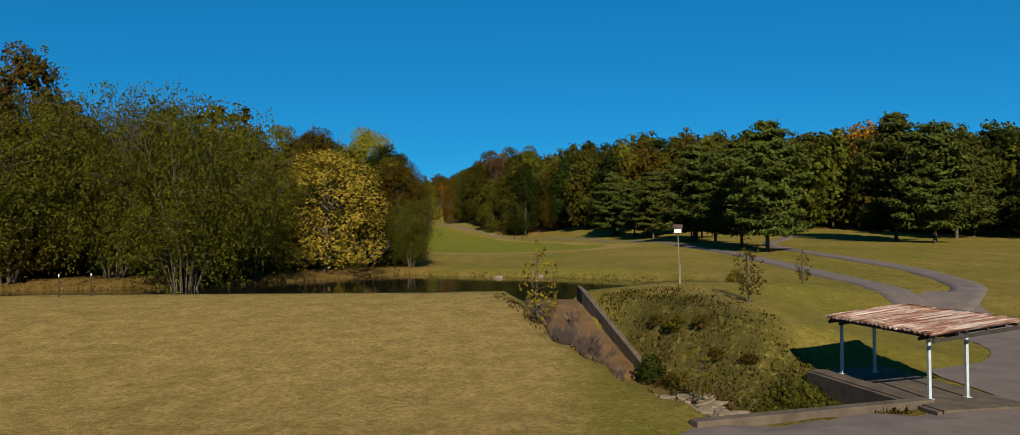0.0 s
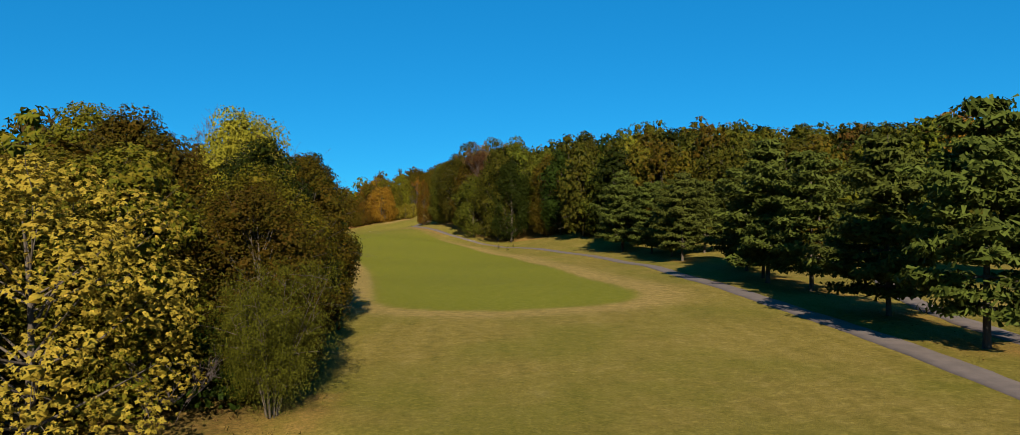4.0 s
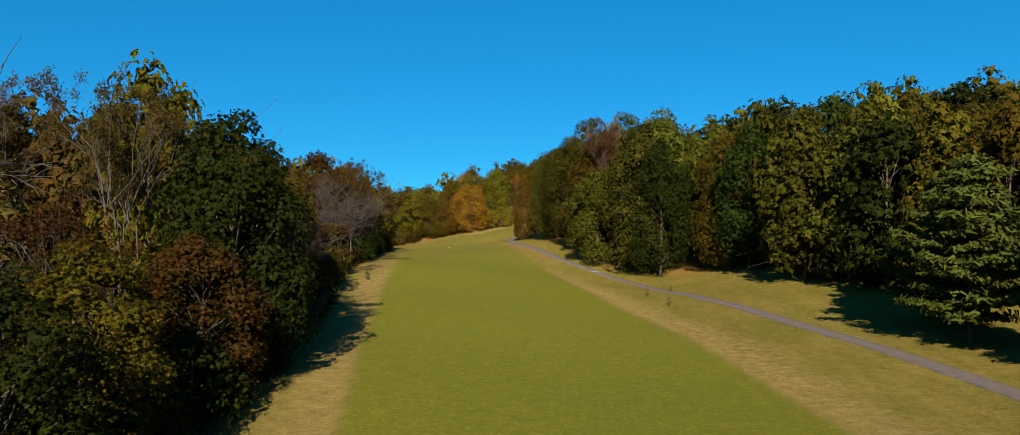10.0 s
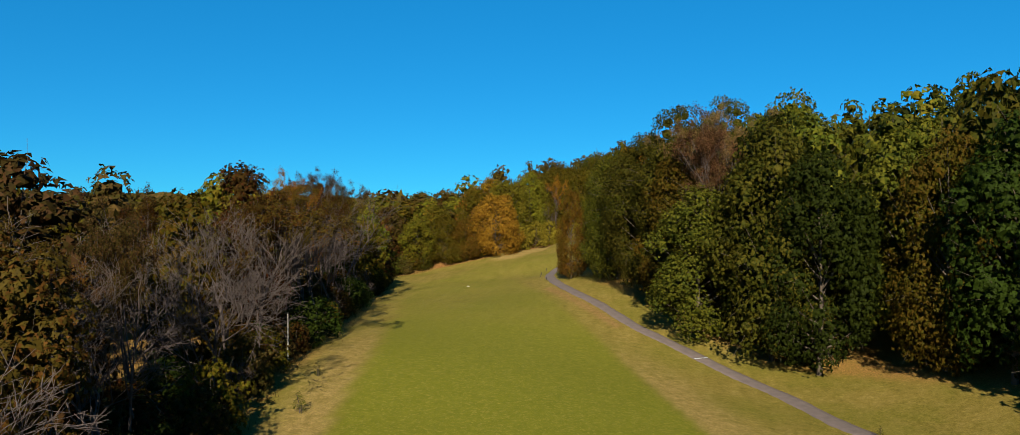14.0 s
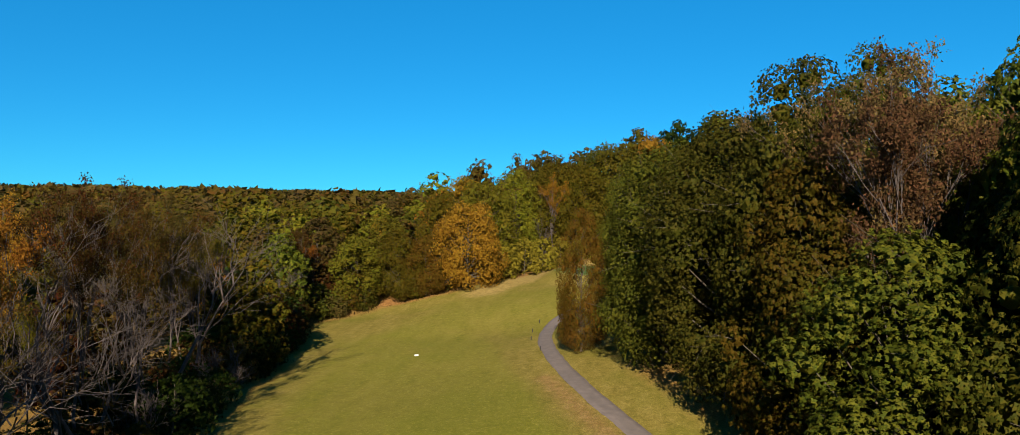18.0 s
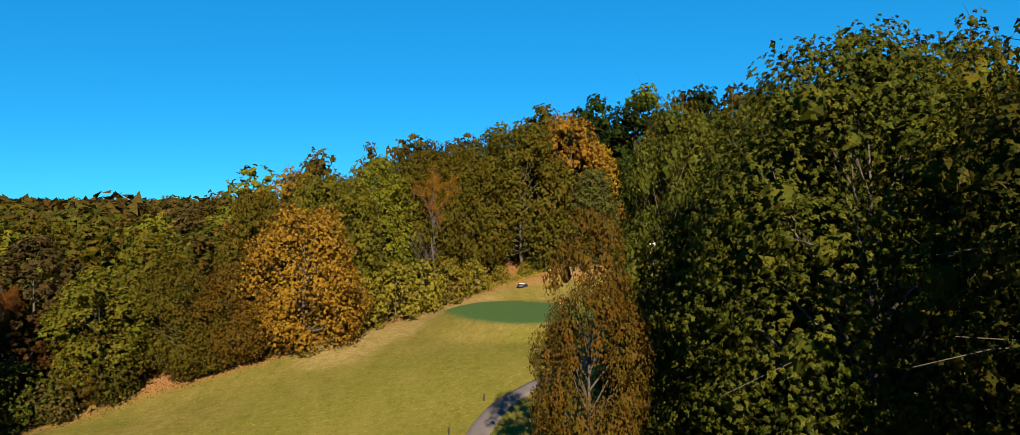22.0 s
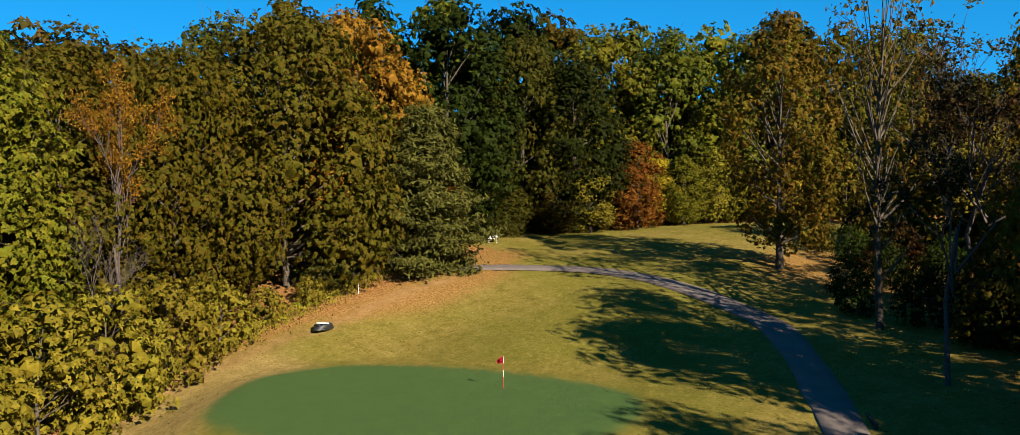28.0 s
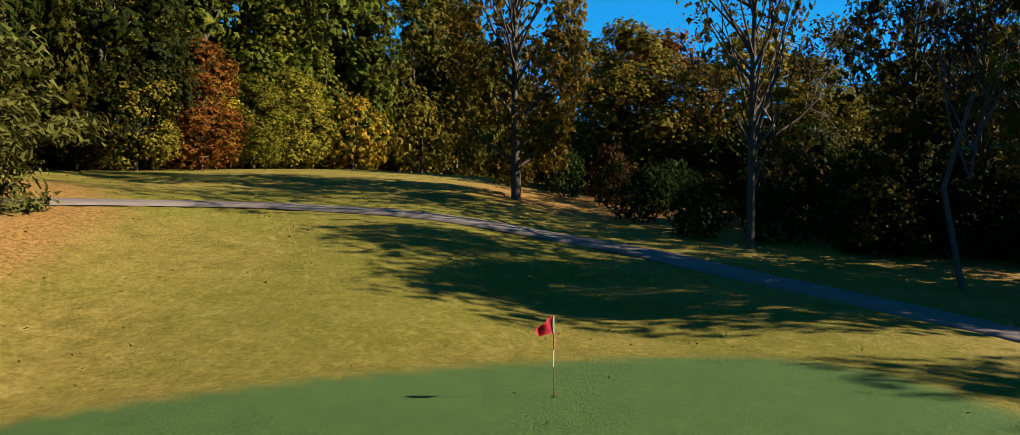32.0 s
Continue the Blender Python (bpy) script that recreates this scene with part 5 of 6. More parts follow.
SHED = thing("shelter", (13.0, 26.0, 0.05), "open shelter with rusty corrugated roof on pale steel posts", "shelter", turn=radians(10.5))
# local x across the roof (0 at the low eave), local y along it
EAVE, WIDE, LONG, RISE = -0.4, 3.4, 2.95, 0.37


def roof_z(x):
    return 2.22 + RISE * (x - EAVE) / WIDE


sheets = 7
for k in range(sheets):
    y0 = -LONG + k * 2 * LONG / sheets
    y1 = y0 + 2 * LONG / sheets + 0.05
    rng = random.Random(k)
    bm = bmesh.new()
    n = 22
    cols = []
    long0, long1 = EAVE - rng.uniform(0.0, 0.1), EAVE + WIDE + rng.uniform(0.0, 0.22)
    for i in range(n + 1):
        y = y0 + (y1 - y0) * i / n
        z = 0.06 * math.cos(i / n * 2 * math.pi * 4) + 0.006 * k % 0.012
        cols.append([bm.verts.new((x, y, roof_z(x) + 0.09 + z)) for x in np.linspace(long0, long1, 6)])
    for c0, c1 in zip(cols[:-1], cols[1:]):
        for j in range(5):
            bm.faces.new((c0[j], c0[j + 1], c1[j + 1], c1[j]))
    bmesh.ops.solidify(bm, geom=bm.faces[:], thickness=0.006)
    part("roof_sheet", bm, RUSTED, SHED, "rusty white corrugated sheet" if k == 0 else "", True)
for x in (EAVE + 0.12, 0.6, 1.7, EAVE + WIDE - 0.15):
    part("purlin", boxed((x - 0.04, -LONG + 0.06, roof_z(x) - 0.07), (x + 0.04, LONG - 0.06, roof_z(x) + 0.035), 0.006), DARKWOOD, SHED)
for y in (-LONG + 0.08, -2.2, 2.2, LONG - 0.08):
    tilt = Matrix.Rotation(-math.atan2(RISE, WIDE), 4, "Y")
    part("rafter", boxed((EAVE, y - 0.03, roof_z(EAVE + WIDE / 2) - 0.19), (EAVE + WIDE, y + 0.03, roof_z(EAVE + WIDE / 2) - 0.07), 0.005, turn=tilt), DARKWOOD, SHED)
for x in (0.0, 1.45):
    for y in (-2.2, 2.6):
        post = part("post", boxed((x - 0.05, y - 0.05, 0.06), (x + 0.05, y + 0.05, roof_z(x) - 0.06), 0.012), STEEL, SHED, "pale blue-grey steel post")
        part("base_plate", boxed((x - 0.11, y - 0.11, 0.055), (x + 0.11, y + 0.11, 0.075), 0.004), STEEL, post)

slab = thing("shelter_slab", (13.0, 26.0, 0.0), "stained concrete slab under the shelter, walled beside the creek", "slab", turn=radians(10.5))
part("slab_top", boxed((-0.75, -3.75, -0.12), (2.6, 3.7, 0.1), 0.02), CONCRETE, slab)
part("retaining_wall", boxed((-0.95, -3.7, -1.35), (-0.76, 3.6, 0.06), 0.02), CONCRETE, slab, "dark stained concrete wall")

# headwall over the culvert
head = thing("headwall", (4.7, 20.75, 0.0), "weathered concrete headwall beside the creek", "wall", turn=math.atan2(2.75, 8.5))
part("coping", boxed((0, -0.22, -0.1), (8.95, 0.24, 0.2), 0.03), CONCRETE, head)
part("wall_face", boxed((0.05, 0.0, -1.6), (8.9, 0.18, -0.1), 0.01), CONCRETE, head)

# spillway: floor of slabs, and the east wall
spill = thing("spillway", (0, 0, 0), "concrete spillway chute with a low side wall", "spillway")
MUD = simple("silted_concrete", (0.16, 0.09, 0.038), (0.075, 0.045, 0.02), 1.2, 0.9, 0.15, 0.4)


def chute(y):
    """x of the wall's inner face, its top, and the floor at a place down the chute."""
    return 3.9 + 0.212 * (44.6 - y), 2.1 - 0.31 * (44.6 - y), max(1.25 - 0.285 * (44.6 - y), -1.15)


for k in range(5):
    y0, y1 = 47.4 - k * 2.35, 47.4 - (k + 1) * 2.35
    bm = bmesh.new()
    (xa, _, za), (xb, _, zb) = chute(min(y0, 45.5)), chute(min(y1 + 0.02, 45.5))
    q = [(xa - 3.3, y0, za), (xa, y0, za), (xb, y1 + 0.02, zb), (xb - 3.3, y1 + 0.02, zb)]
    upper = [bm.verts.new(c) for c in q]
    lower = [bm.verts.new((c[0], c[1], c[2] - 0.3)) for c in q]
    bm.faces.new(upper)
    bm.faces.new(lower[::-1])
    for i in range(4):
        bm.faces.new((upper[i], lower[i], lower[(i + 1) % 4], upper[(i + 1) % 4]))
    bmesh.ops.recalc_face_normals(bm, faces=bm.faces)
    part("floor_slab", bm, MUD, spill, "brown silted concrete slab" if k == 0 else "")
    bm = bmesh.new()
    q = []
    for y in (y0, y1 + 0.01):
        x, z, _ = chute(min(y, 45.5))
        q += [(x, y, z - 1.6), (x + 0.28, y, z - 1.6), (x + 0.28, y, z), (x, y, z)]
    vs = [bm.verts.new(c) for c in q]
    for a in ((0, 1, 2, 3), (7, 6, 5, 4), (0, 4, 5, 1), (1, 5, 6, 2), (2, 6, 7, 3), (3, 7, 4, 0)):
        bm.faces.new([vs[i] for i in a])
    bmesh.ops.recalc_face_normals(bm, faces=bm.faces)
    bmesh.ops.bevel(bm, geom=bm.edges[:], offset=0.02, segments=1, affect="EDGES")
    part("side_wall", bm, CONCRETE, spill)
# creek rocks
ROCK = simple("creek_stone", (0.26, 0.2, 0.14), (0.11, 0.085, 0.055), 2.5, 0.95, 0.1, 0.5)
rnd = random.Random(21)
for k in range(78):
    f, side = rnd.random() ** 0.8, rnd.gauss(0, 0.62)
    x, y = 6.1 + 2.6 * f + side * 0.9, 31.2 - 5.9 * f + side * 0.42
    r = rnd.choice([0.14, 0.18, 0.24, 0.32, 0.42, 0.5])
    tagged(part("rock", rock(bmesh.new(), (0, 0, 0), r, k, rnd.uniform(0.22, 0.5)), ROCK, None, "", False), "pale tan flat stone in the creek bed", "rock", "rocks in the creek").matrix_basis = \
        pose(x, y, gz(x, y) + r * 0.12, rnd.uniform(-14, 14), rnd.uniform(-14, 14), rnd.uniform(0, 360))
for x, y, r in [(-1.7, 80.3, 0.5), (2.9, 81.9, 0.4)]:
    tagged(part("rock", rock(bmesh.new(), (0, 0, 0), r, x), ROCK), "pale stone standing in the pond's shallows", "rock").matrix_basis = pose(x, y, WATER + 0.02, 0, 0, 20)

# ---- birdhouse on its pole ----
WHITE = simple("white_paint", (0.95, 0.94, 0.9), (0.75, 0.73, 0.7), 3, 0.6, 0.3)
REDROOF = simple("dull_red_roof_paint", (0.17, 0.09, 0.08), (0.1, 0.06, 0.055), 4, 0.7, 0.3)
bird = thing("birdhouse", (10.2, 46.85, gz(10.2, 46.85)), "white birdhouse with a dull red roof on a timber pole", "birdhouse", turn=radians(-18))
bird.scale = (0.55, 0.55, 0.96)
part("pole", rod([(0, 0, -0.3), (-0.05, 0, 1.6), (-0.14, 0.02, 3.35)], 0.07, 0.05), TIMBER, bird)
part("splint", boxed((0.06, -0.06, 0.0), (0.13, 0.06, 1.3), 0.01), TIMBER, bird)
part("platform", boxed((-0.66, -0.42, 3.33), (0.4, 0.42, 3.38), 0.008), DARKWOOD, bird)
bodyb = part("body", boxed((-0.52, -0.29, 3.38), (0.26, 0.29, 3.68), 0.008), WHITE, bird)
for k in range(3):
    for sy in (-1, 1):
        bm = bmesh.new()
        bmesh.ops.create_cone(bm, cap_ends=True, segments=12, radius1=0.035, radius2=0.035, depth=0.02, matrix=Matrix.Translation((-0.38 + 0.25 * k, sy * 0.295, 3.5)) @ Matrix.Rotation(radians(90), 4, "X"))
        part("entry_hole", bm, DARKWOOD, bodyb)
for sy in (-1, 1):
    bm = bmesh.new()
    q = [(-0.68, 0, 3.93), (0.42, 0, 3.93), (0.42, sy * 0.44, 3.66), (-0.68, sy * 0.44, 3.66)]
    bm.faces.new([bm.verts.new(c) for c in q])
    bmesh.ops.solidify(bm, geom=bm.faces[:], thickness=0.025)
    part("roof_panel", bm, REDROOF, bird)
for sx in (-0.5, 0.24):
    bm = bmesh.new()
    f = bm.faces.new([bm.verts.new(c) for c in ((sx, -0.29, 3.67), (sx, 0.29, 3.67), (sx, 0, 3.88))])
    bmesh.ops.solidify(bm, geom=[f], thickness=0.02)
    part("gable", bm, WHITE, bird)

# ---- saplings and brush near the dam ----
for x, y, h, leaf in [(12.1, 38.8, 3.5, "olive"), (20.3, 52.6, 2.5, "olive"), (2.3, 308.6, 1.9, "green"), (5.1, 294.5, 1.9, "green"), (7.6, 318, 1.6, "green"), (0.9, 37.5, 4.6, "lime"), (7.0, 29.6, 3.0, "olive")]:
    k = int(x * 10) % 2
    plant("sapling", SAPLING[k], x, y, h / 3.5, x, leaf, "slender young tree with sparse leaves on the turf", "sapling", "", 1.15 if x == 12.1 else 0.95)
plant("shrub", SHRUB[1], 16.2, 55.3, 0.43, 1.0, "olive", "round twiggy olive bush at the pond's tip", "shrub", "", 0.68)
plant("shrub", SHRUB[2], 6.0, 34.6, 0.36, 2.0, "dark", "dark green leafy bush beside the spillway wall", "shrub", "", 0.8)
rnd = random.Random(33)
for k, (x, y, s, leaf) in enumerate([(7.6, 36.2, 0.2, "olive"), (8.6, 35.0, 0.17, "rust"), (7.0, 33.6, 0.19, "bronze"), (8.8, 33.2, 0.15, "olive"), (6.9, 37.6, 0.15, "rust"), (9.8, 31.6, 0.13, "olive"), (10.6, 27.6, 0.12, "green"), (11.0, 26.4, 0.13, "green")]):
    plant("shrub", SHRUB[k % 3], x, y, s, k, leaf, "low %s scrub on the creek bank" % NAMES[leaf], "shrub", "scrub on the creek bank", 1.2)
for k in range(26):
    y = rnd.uniform(32.5, 43)
    x = chute(y)[0] - rnd.uniform(1.3, 4.2)
    plant("bare_shrub", BRUSH[k % 2], x, y, rnd.uniform(0.3, 0.62), rnd.uniform(0, 6), "rust", "dry leafless brown brush on the creek bank", "shrub", "brush along the creek")

# weeds on the banks: blades and small leaves
def weeds(name, seed, n, spot, tall, leaf, label, size=0.3, ratio=0.16):
    rng = np.random.default_rng(seed)
    P = []
    while len(P) < n:
        q = spot(rng)
        if q:
            P.append((q[0], q[1], gz(q[0], q[1])))
    P = np.array(P)
    hgt = rng.uniform(0.15, 1.0, len(P)) * tall * (0.6 + 0.8 * np.abs(np.sin(P[:, 0] * 1.7) * np.cos(P[:, 1] * 1.3)))
    P[:, 2] += hgt * rng.uniform(0.15, 0.9, len(P))
    nrm = rng.normal(size=P.shape) * np.array([1, 1, 0.35])
    t = leaf_tris(rng, P, nrm, size, ratio, -1.6)
    return tagged(new(name, mesh_of(name, t, tris_of(len(t) // 3), LEAF[leaf])), label, "weeds", kind="stuff")


def creek_bank(rng):
    x, y = rng.uniform(-3.5, 14), rng.uniform(22.4, 44)
    d = float(seg_dist(np.array([x]), np.array([y]), CREEK)[0])
    east = x > np.interp(y, [23.4, 27, 30.3, 33.5, 36.6, 44], [9.5, 7.6, 6.2, 4.8, 3.9, 2.3])
    if d < (1.0 if y < 35 else 2.1) or (east and x > 12.1) or (not east and d > 4.0):
        return None
    clump = 0.55 + 0.45 * math.sin(x * 1.9 + 1.3 * math.sin(y * 0.9)) * math.sin(y * 1.6 + math.sin(x * 1.1))
    return (x, y) if rng.random() < (1.1 - d / (7.5 if east else 4.2)) * clump else None


weeds("bank_weeds", 1, 1500, creek_bank, 0.3, "fawn", "dry tan and brown weeds on the creek banks", 0.2)
weeds("bank_weeds", 2, 2600, creek_bank, 0.3, "rust", "rank brown weeds on the creek banks", 0.15, 0.35)
# dark blades stand for the shade between the weeds, painted as leaf colour
weeds("bank_weeds", 8, 2200, creek_bank, 0.3, "dark", "dark green weeds on the creek banks", 0.16, 0.5)
weeds("bank_weeds", 7, 2600, creek_bank, 0.26, "olive", "rank olive green weeds on the creek banks", 0.14, 0.45)
weeds("bank_weeds", 3, 1500, lambda rng: (rng.normal(10.4, 0.8), rng.normal(27.2, 1.5)), 0.3, "green", "low bright green leafy weeds beside the slab", 0.22, 0.6)


def shore(rng):
    i = rng.integers(0, len(POND))
    x, y = POND[i]
    return (x + rng.normal() * 0.5, y + rng.normal() * 0.5) if y > 51 and (y > 64 or x > 0) else None


weeds("shore_grass", 4, 5000, shore, 0.45, "tan", "fringe of dry grass round the pond", 0.26)


def wood_foot(rng):
    t = rng.uniform(3, 30)
    i = int(t)
    (ax, ay), (bx, by) = LEFT_EDGE[i], LEFT_EDGE[i + 1]
    return (ax + (bx - ax) * (t - i) + rng.normal() * 1.3, ay + (by - ay) * (t - i) + rng.normal() * 1.3)


weeds("edge_weeds", 5, 9000, wood_foot, 0.8, "tan", "dry weeds and seedlings along the foot of the wood", 0.3, 0.3)
weeds("edge_weeds", 6, 7000, lambda rng: (lambda s: (-48 + 42 * s + rng.normal() * 0.9, 497 + 21 * s ** 0.8 + 1.2 + rng.normal() * 0.9))(rng.random()), 0.7, "lime", "yellow-green weeds along the foot of the wood", 0.24, 0.4)

# ---- stakes on the dam ----
for x, y in ((-27.9, 44.6), (-26.6, 45.8)):
    st = thing("marker_post", (x, y, gz(x, y)), "thin dark marker post with a pale cap", "post", "marker posts on the dam")
    part("stake", rod([(0, 0, -0.2), (0, 0, 1.25)], 0.035, 0.03, 8), DARKWOOD, st)
    part("cap", rod([(0, 0, 1.25), (0, 0, 1.42)], 0.032, 0.02, 8), WHITE, st, "white cap")

# ---- golf things ----
RED = simple("red_cloth", (0.55, 0.012, 0.03), (0.38, 0.008, 0.02), 5, 0.7, 0.2)
flag = thing("flagstick", (-24.4, 482.1, gz(-24.4, 482.1)), "red flag hanging on a red and white flagstick in the green", "flagstick")
for k in range(5):
    z0, z1 = -0.1 + k * 0.44, -0.1 + (k + 1) * 0.44
    part("pole_band", rod([(0, 0, z0), (0, 0, z1)], 0.013, 0.013, 8), RED if k in (0, 1, 3) else WHITE, flag)
bm = bmesh.new()
rows = []
for i in range(9):
    s = i / 8
    rows.append([bm.verts.new((-0.24 * s + 0.03 * math.sin(s * 9), 0.4 * s + 0.04 * math.sin(s * 7 + j * 0.7), 2.12 - j / 5 * (0.46 - 0.2 * s) - 0.3 * s)) for j in range(6)])
for r0, r1 in zip(rows[:-1], rows[1:]):
    for j in range(5):
        bm.faces.new((r0[j], r0[j + 1], r1[j + 1], r1[j]))
bmesh.ops.solidify(bm, geom=bm.faces[:], thickness=0.006)
part("flag", bm, RED, flag, "limp red flag", True)
bm = bmesh.new()
bmesh.ops.create_cone(bm, cap_ends=True, segments=20, radius1=0.06, radius2=0.06, depth=0.02, matrix=Matrix.Translation((0, 0, 0.012)))
part("cup", bm, DARKWOOD, flag, "dark cup rim")

pipe = thing("pipe_heap", (-28.0, 504.4, gz(-28.0, 504.4)), "heap of black pipe with a white scrap by the turf", "pipe heap", turn=0.5)
pipe.scale = (1.45, 1.45, 1.3)
BLACK = simple("black_plastic", (0.018, 0.018, 0.02), (0.01, 0.01, 0.01), 8, 0.5, 0.4)
for k in range(7):
    rnd = random.Random(k)
    a0 = rnd.uniform(0, 6)
    pts = [(0.75 * math.cos(a0 + t) * (1 - 0.05 * k), 0.4 * math.sin(a0 + t), 0.08 + 0.07 * k * 0.7 + 0.03 * math.sin(t * 3)) for t in np.linspace(0, 5.2, 26)]
    part("pipe", rod(pts, 0.065, 0.065, 8), BLACK, pipe, "", True)
part("scrap", boxed((-0.45, -0.2, 0.42), (0.3, 0.15, 0.5), 0.03, turn=Matrix.Rotation(0.15, 4, "Y")), WHITE, pipe, "white plastic scrap")

for x, y in ((-22.3, 510.2), (-45.6, 501.4)):
    stake = part("white_stake", rod([(0, 0, -0.2), (0.02, 0, 1.0)], 0.03, 0.025, 8), WHITE)
    tagged(stake, "white painted boundary stake in the leaf litter", "stake", "boundary stakes").matrix_basis = pose(x, y, gz(x, y))

sign = thing("tee_sign", (-0.7, 519.8, gz(-0.7, 519.8)), "white board sign on two posts at the edge of the wood", "sign", turn=radians(-35))
part("board", boxed((-0.55, -0.025, 0.5), (0.55, 0.025, 1.15), 0.01), WHITE, sign)
for x in (-0.48, 0.48):
    part("leg", boxed((x - 0.04, 0.03, -0.2), (x + 0.04, 0.11, 1.2), 0.008), WHITE, sign)
BARS = simple("sign_ink", (0.3, 0.3, 0.32), (0.25, 0.25, 0.26), 5)
for k in range(3):
    part("text_bar", boxed((-0.4, -0.032, 0.98 - k * 0.16), (0.4 - 0.12 * k, -0.027, 1.03 - k * 0.16)), BARS, sign)

rail = thing("timber_edging", (-13.6, 463.4, gz(-13.6, 463.4)), "low dark timber edging beside the shaded path", "edging", turn=math.atan2(5, 5.4))
part("beam", boxed((0, -0.09, -0.05), (3.4, 0.09, 0.16), 0.012), DARKWOOD, rail)
part("beam", boxed((0.05, -0.08, 0.165), (3.3, 0.08, 0.3), 0.012), DARKWOOD, rail)
for x, y in [(-37.0, 449.4), (-41.2, 436.5), (-40.6, 443), (-40.6, 429), (-38.2, 420), (-17.2, 459.2), (-20.5, 456.4)]:
    b2 = thing("path_post", (x, y, gz(x, y)), "short dark timber post beside the cart path", "post", "posts along the cart path")
    part("shaft", boxed((-0.07, -0.07, -0.2), (0.07, 0.07, 0.62), 0.015), DARKWOOD, b2)
    part("top", boxed((-0.08, -0.08, 0.62), (0.08, 0.08, 0.66), 0.012), DARKWOOD, b2)
bm = bmesh.new()
bmesh.ops.create_cone(bm, cap_ends=True, segments=24, radius1=0.4, radius2=0.36, depth=0.08)
tagged(part("yardage_disc", bm, WHITE), "round white distance marker set in the fairway", "marker").matrix_basis = pose(-58.7, 424.3, gz(-58.7, 424.3) + 0.05)

utility = thing("utility_pole", (-62.5, 327, gz(-62.5, 327)), "slim pale timber pole in the shade of the wood's edge", "pole")
part("shaft", rod([(0, 0, -0.5), (0.02, 0, 3.4), (0.0, 0.02, 7.0)], 0.1, 0.075, 10), PALE, utility)
part("cap", rod([(0, 0, 7.0), (0, 0, 7.12)], 0.095, 0.06, 10), DARKWOOD, utility, "dark weathered cap")
for x, y, h in ((-53.6, 310.5, 2.5), (-57, 323.5, 1.6)):
    plant("sapling", SAPLING[int(h) % 2], x, y, h / 3.5, x, "green", "staked young tree on the turf by the wood", "sapling", "", 1.3)
    st = thing("tree_stake", (x + 0.25, y - 0.1, gz(x, y)), "short dark stake beside a young tree", "stake", "stakes of the young trees")
    part("shaft", boxed((-0.035, -0.035, -0.2), (0.035, 0.035, 1.1), 0.008), DARKWOOD, st)
    part("tie", boxed((-0.3, -0.02, 0.85), (0.036, 0.02, 0.9), 0.005), BLACK, st, "black rubber tie")
joint = part("drain_strip", boxed((-1.2, -0.08, -0.1), (1.2, 0.08, 0.03), 0.01), STEEL)
tagged(joint, "pale concrete drain strip across the cart path", "drain").matrix_basis = pose(-7.6, 351.5, gz(-7.6, 351.5) + 0.15, 0, 0, 30)

# ---- fallen leaves ----
rng = np.random.default_rng(77)
spots = []
for n, (x0, x1, y0, y1) in ((1800, (-48, 8, 455, 522)), (300, (-52, -2, 494, 520)), (1500, (-2, 34, 470, 524)), (1200, (30, 48, 100, 140))):
    spots.append(np.stack([rng.uniform(x0, x1, n), rng.uniform(y0, y1, n)], -1))
bank = np.array(smooth_line([(-54, 491), (-49, 498), (-40, 506), (-30, 509.5), (-20, 512), (-12, 513), (-6, 517)], 0.5))
spots.append(bank[rng.integers(0, len(bank), 6000)] + rng.normal(size=(6000, 2)) * 1.9)
spots = np.concatenate(spots)
keep = signed(spots[:, 0], spots[:, 1], GREEN) < -0.5
keep |= rng.random(len(spots)) < 0.12
spots = spots[keep]
P = np.array([(x, y, gz(x, y) + 0.05) for x, y in spots])
t = leaf_tris(rng, P, np.array([0, 0, 1.0]) + rng.normal(size=P.shape) * 0.4, 0.11, 0.7)
tagged(new("fallen_leaves", mesh_of("fallen_leaves", t, tris_of(len(t) // 3), LEAF["rust"])), "scattered brown fallen leaves on the turf", "leaves", kind="stuff")

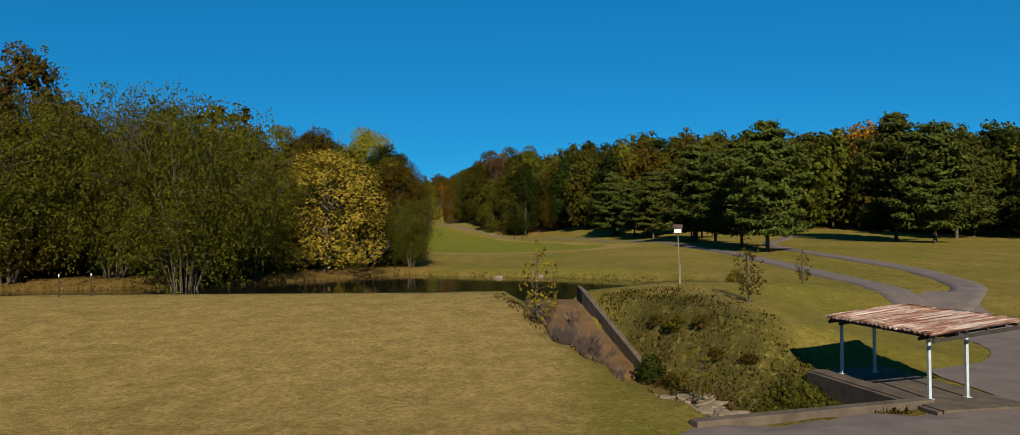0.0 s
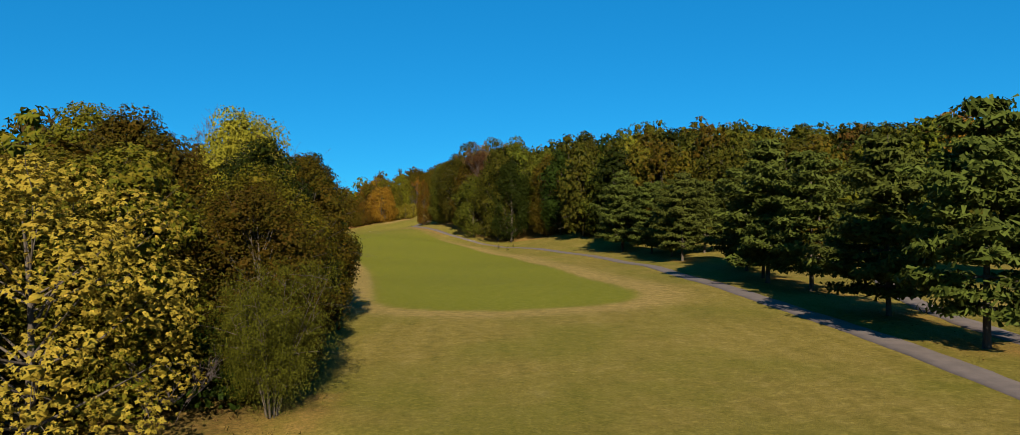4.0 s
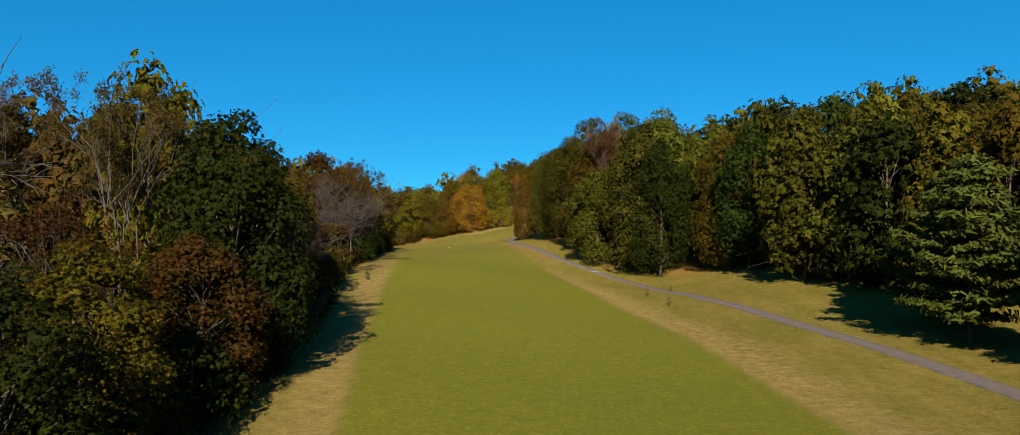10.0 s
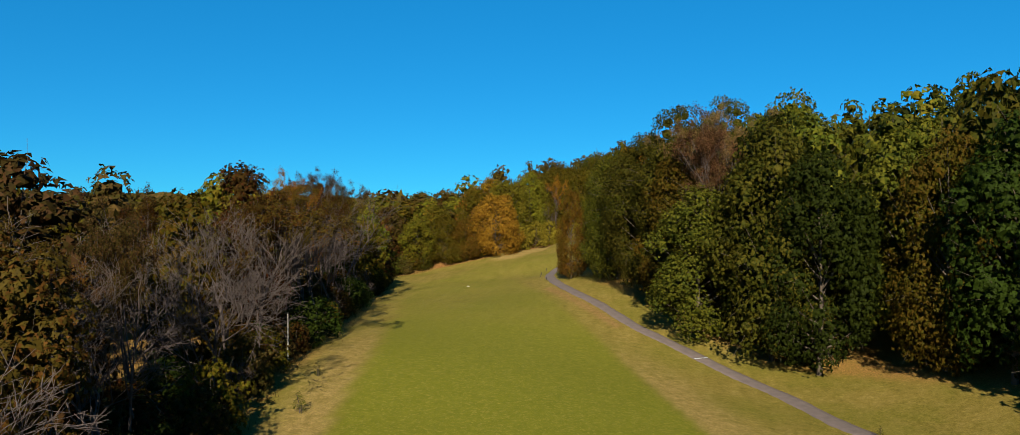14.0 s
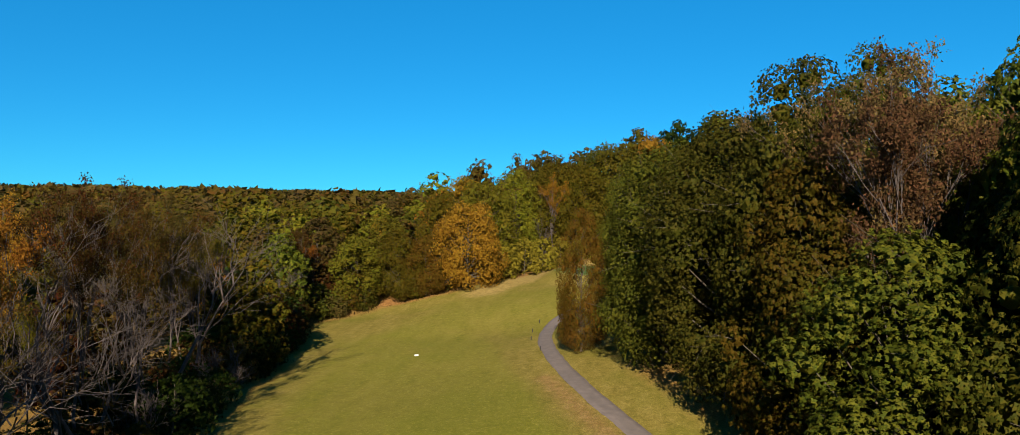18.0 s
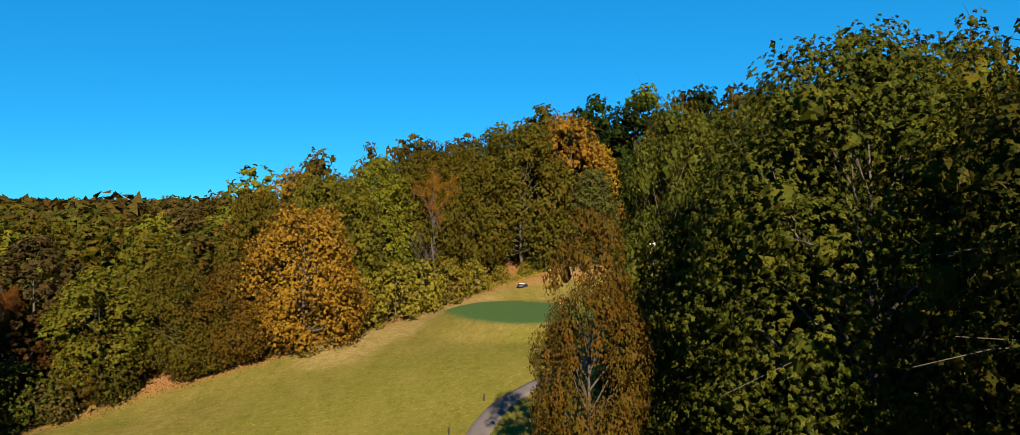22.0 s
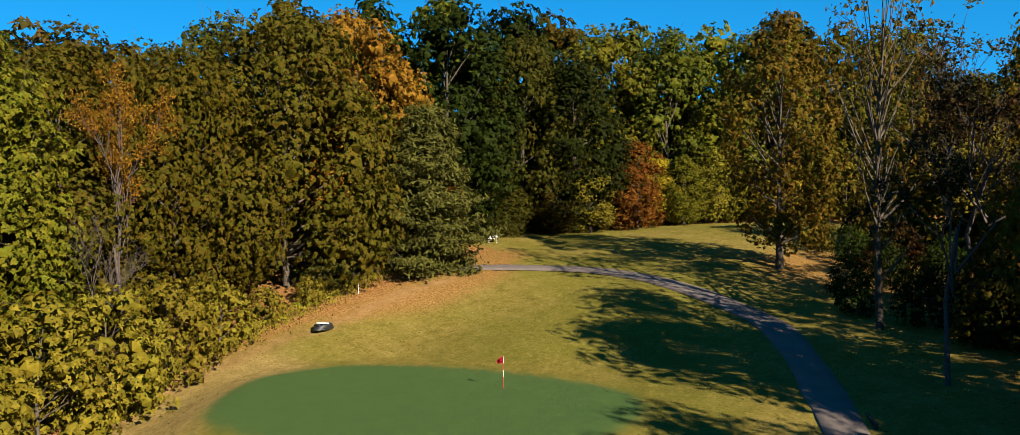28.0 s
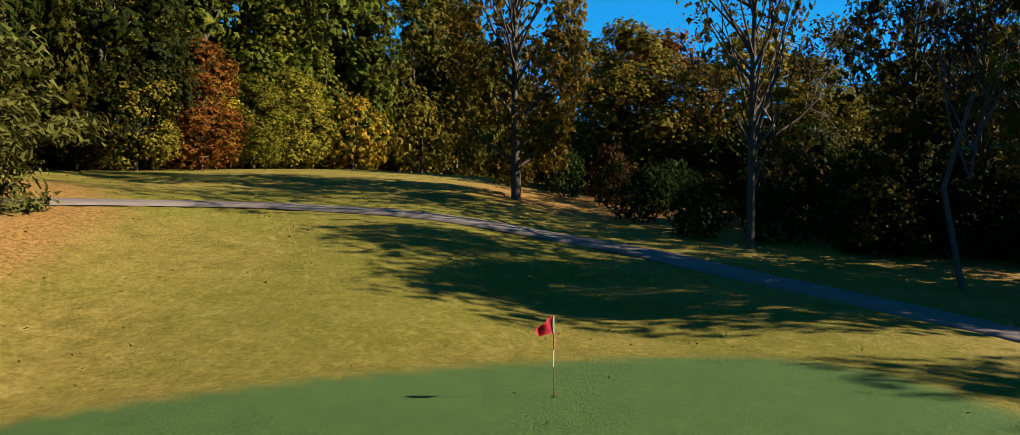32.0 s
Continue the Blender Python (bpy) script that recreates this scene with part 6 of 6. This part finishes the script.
# ---- houses beyond the woods ----
SIDING = simple("white_siding", (0.74, 0.73, 0.7), (0.6, 0.59, 0.57), 0.8, 0.7, 0.3)
SHINGLE = simple("roof_shingles", (0.12, 0.1, 0.09), (0.07, 0.06, 0.055), 2, 0.9, 0.2, 0.3)
GLASS = simple("window_glass", (0.03, 0.035, 0.04), (0.02, 0.02, 0.025), 2, 0.08, 0.5)


def house(x, y, turn, w, d, h):
    root = thing("house", (x, y, gz(x, y) - 0.2), "white-sided house with a grey gable roof beyond the trees", "house", "houses beyond the woods", turn)
    for nm, a, b in (("front_wall", (-w / 2, -d / 2, 0), (w / 2, -d / 2 + 0.2, h)), ("back_wall", (-w / 2, d / 2 - 0.2, 0), (w / 2, d / 2, h)),
                     ("side_wall", (-w / 2, -d / 2 + 0.2, 0), (-w / 2 + 0.2, d / 2 - 0.2, h)), ("side_wall", (w / 2 - 0.2, -d / 2 + 0.2, 0), (w / 2, d / 2 - 0.2, h))):
        part(nm, boxed(a, b), SIDING, root)
    for s in (-1, 1):
        bm = bmesh.new()
        q = [(-w / 2 - 0.4, s * (d / 2 + 0.5), h - 0.15), (w / 2 + 0.4, s * (d / 2 + 0.5), h - 0.15), (w / 2 + 0.4, 0, h + d * 0.32), (-w / 2 - 0.4, 0, h + d * 0.32)]
        bm.faces.new([bm.verts.new(c) for c in q])
        bmesh.ops.solidify(bm, geom=bm.faces[:], thickness=0.15)
        part("roof_slope", bm, SHINGLE, root)
        bm = bmesh.new()
        f = bm.faces.new([bm.verts.new(c) for c in ((s * (w / 2 - 0.1), -d / 2, h), (s * (w / 2 - 0.1), d / 2, h), (s * (w / 2 - 0.1), 0, h + d * 0.3))])
        bmesh.ops.solidify(bm, geom=[f], thickness=0.1)
        part("gable", bm, SIDING, root)
    for k in range(4):
        cx = -w / 2 + w * (k + 0.5) / 4
        win = part("window", boxed((cx - 0.5, -d / 2 - 0.03, 1.0), (cx + 0.5, -d / 2 + 0.05, 2.3), 0.01), GLASS, root)
        part("window_frame", boxed((cx - 0.58, -d / 2 - 0.05, 0.9), (cx + 0.58, -d / 2 - 0.032, 1.0)), WHITE, win)


house(52, 556, 0.5, 14, 8, 3)
house(76, 540, 0.2, 12, 8, 3)
house(-150, 640, 0.3, 14, 9, 5)
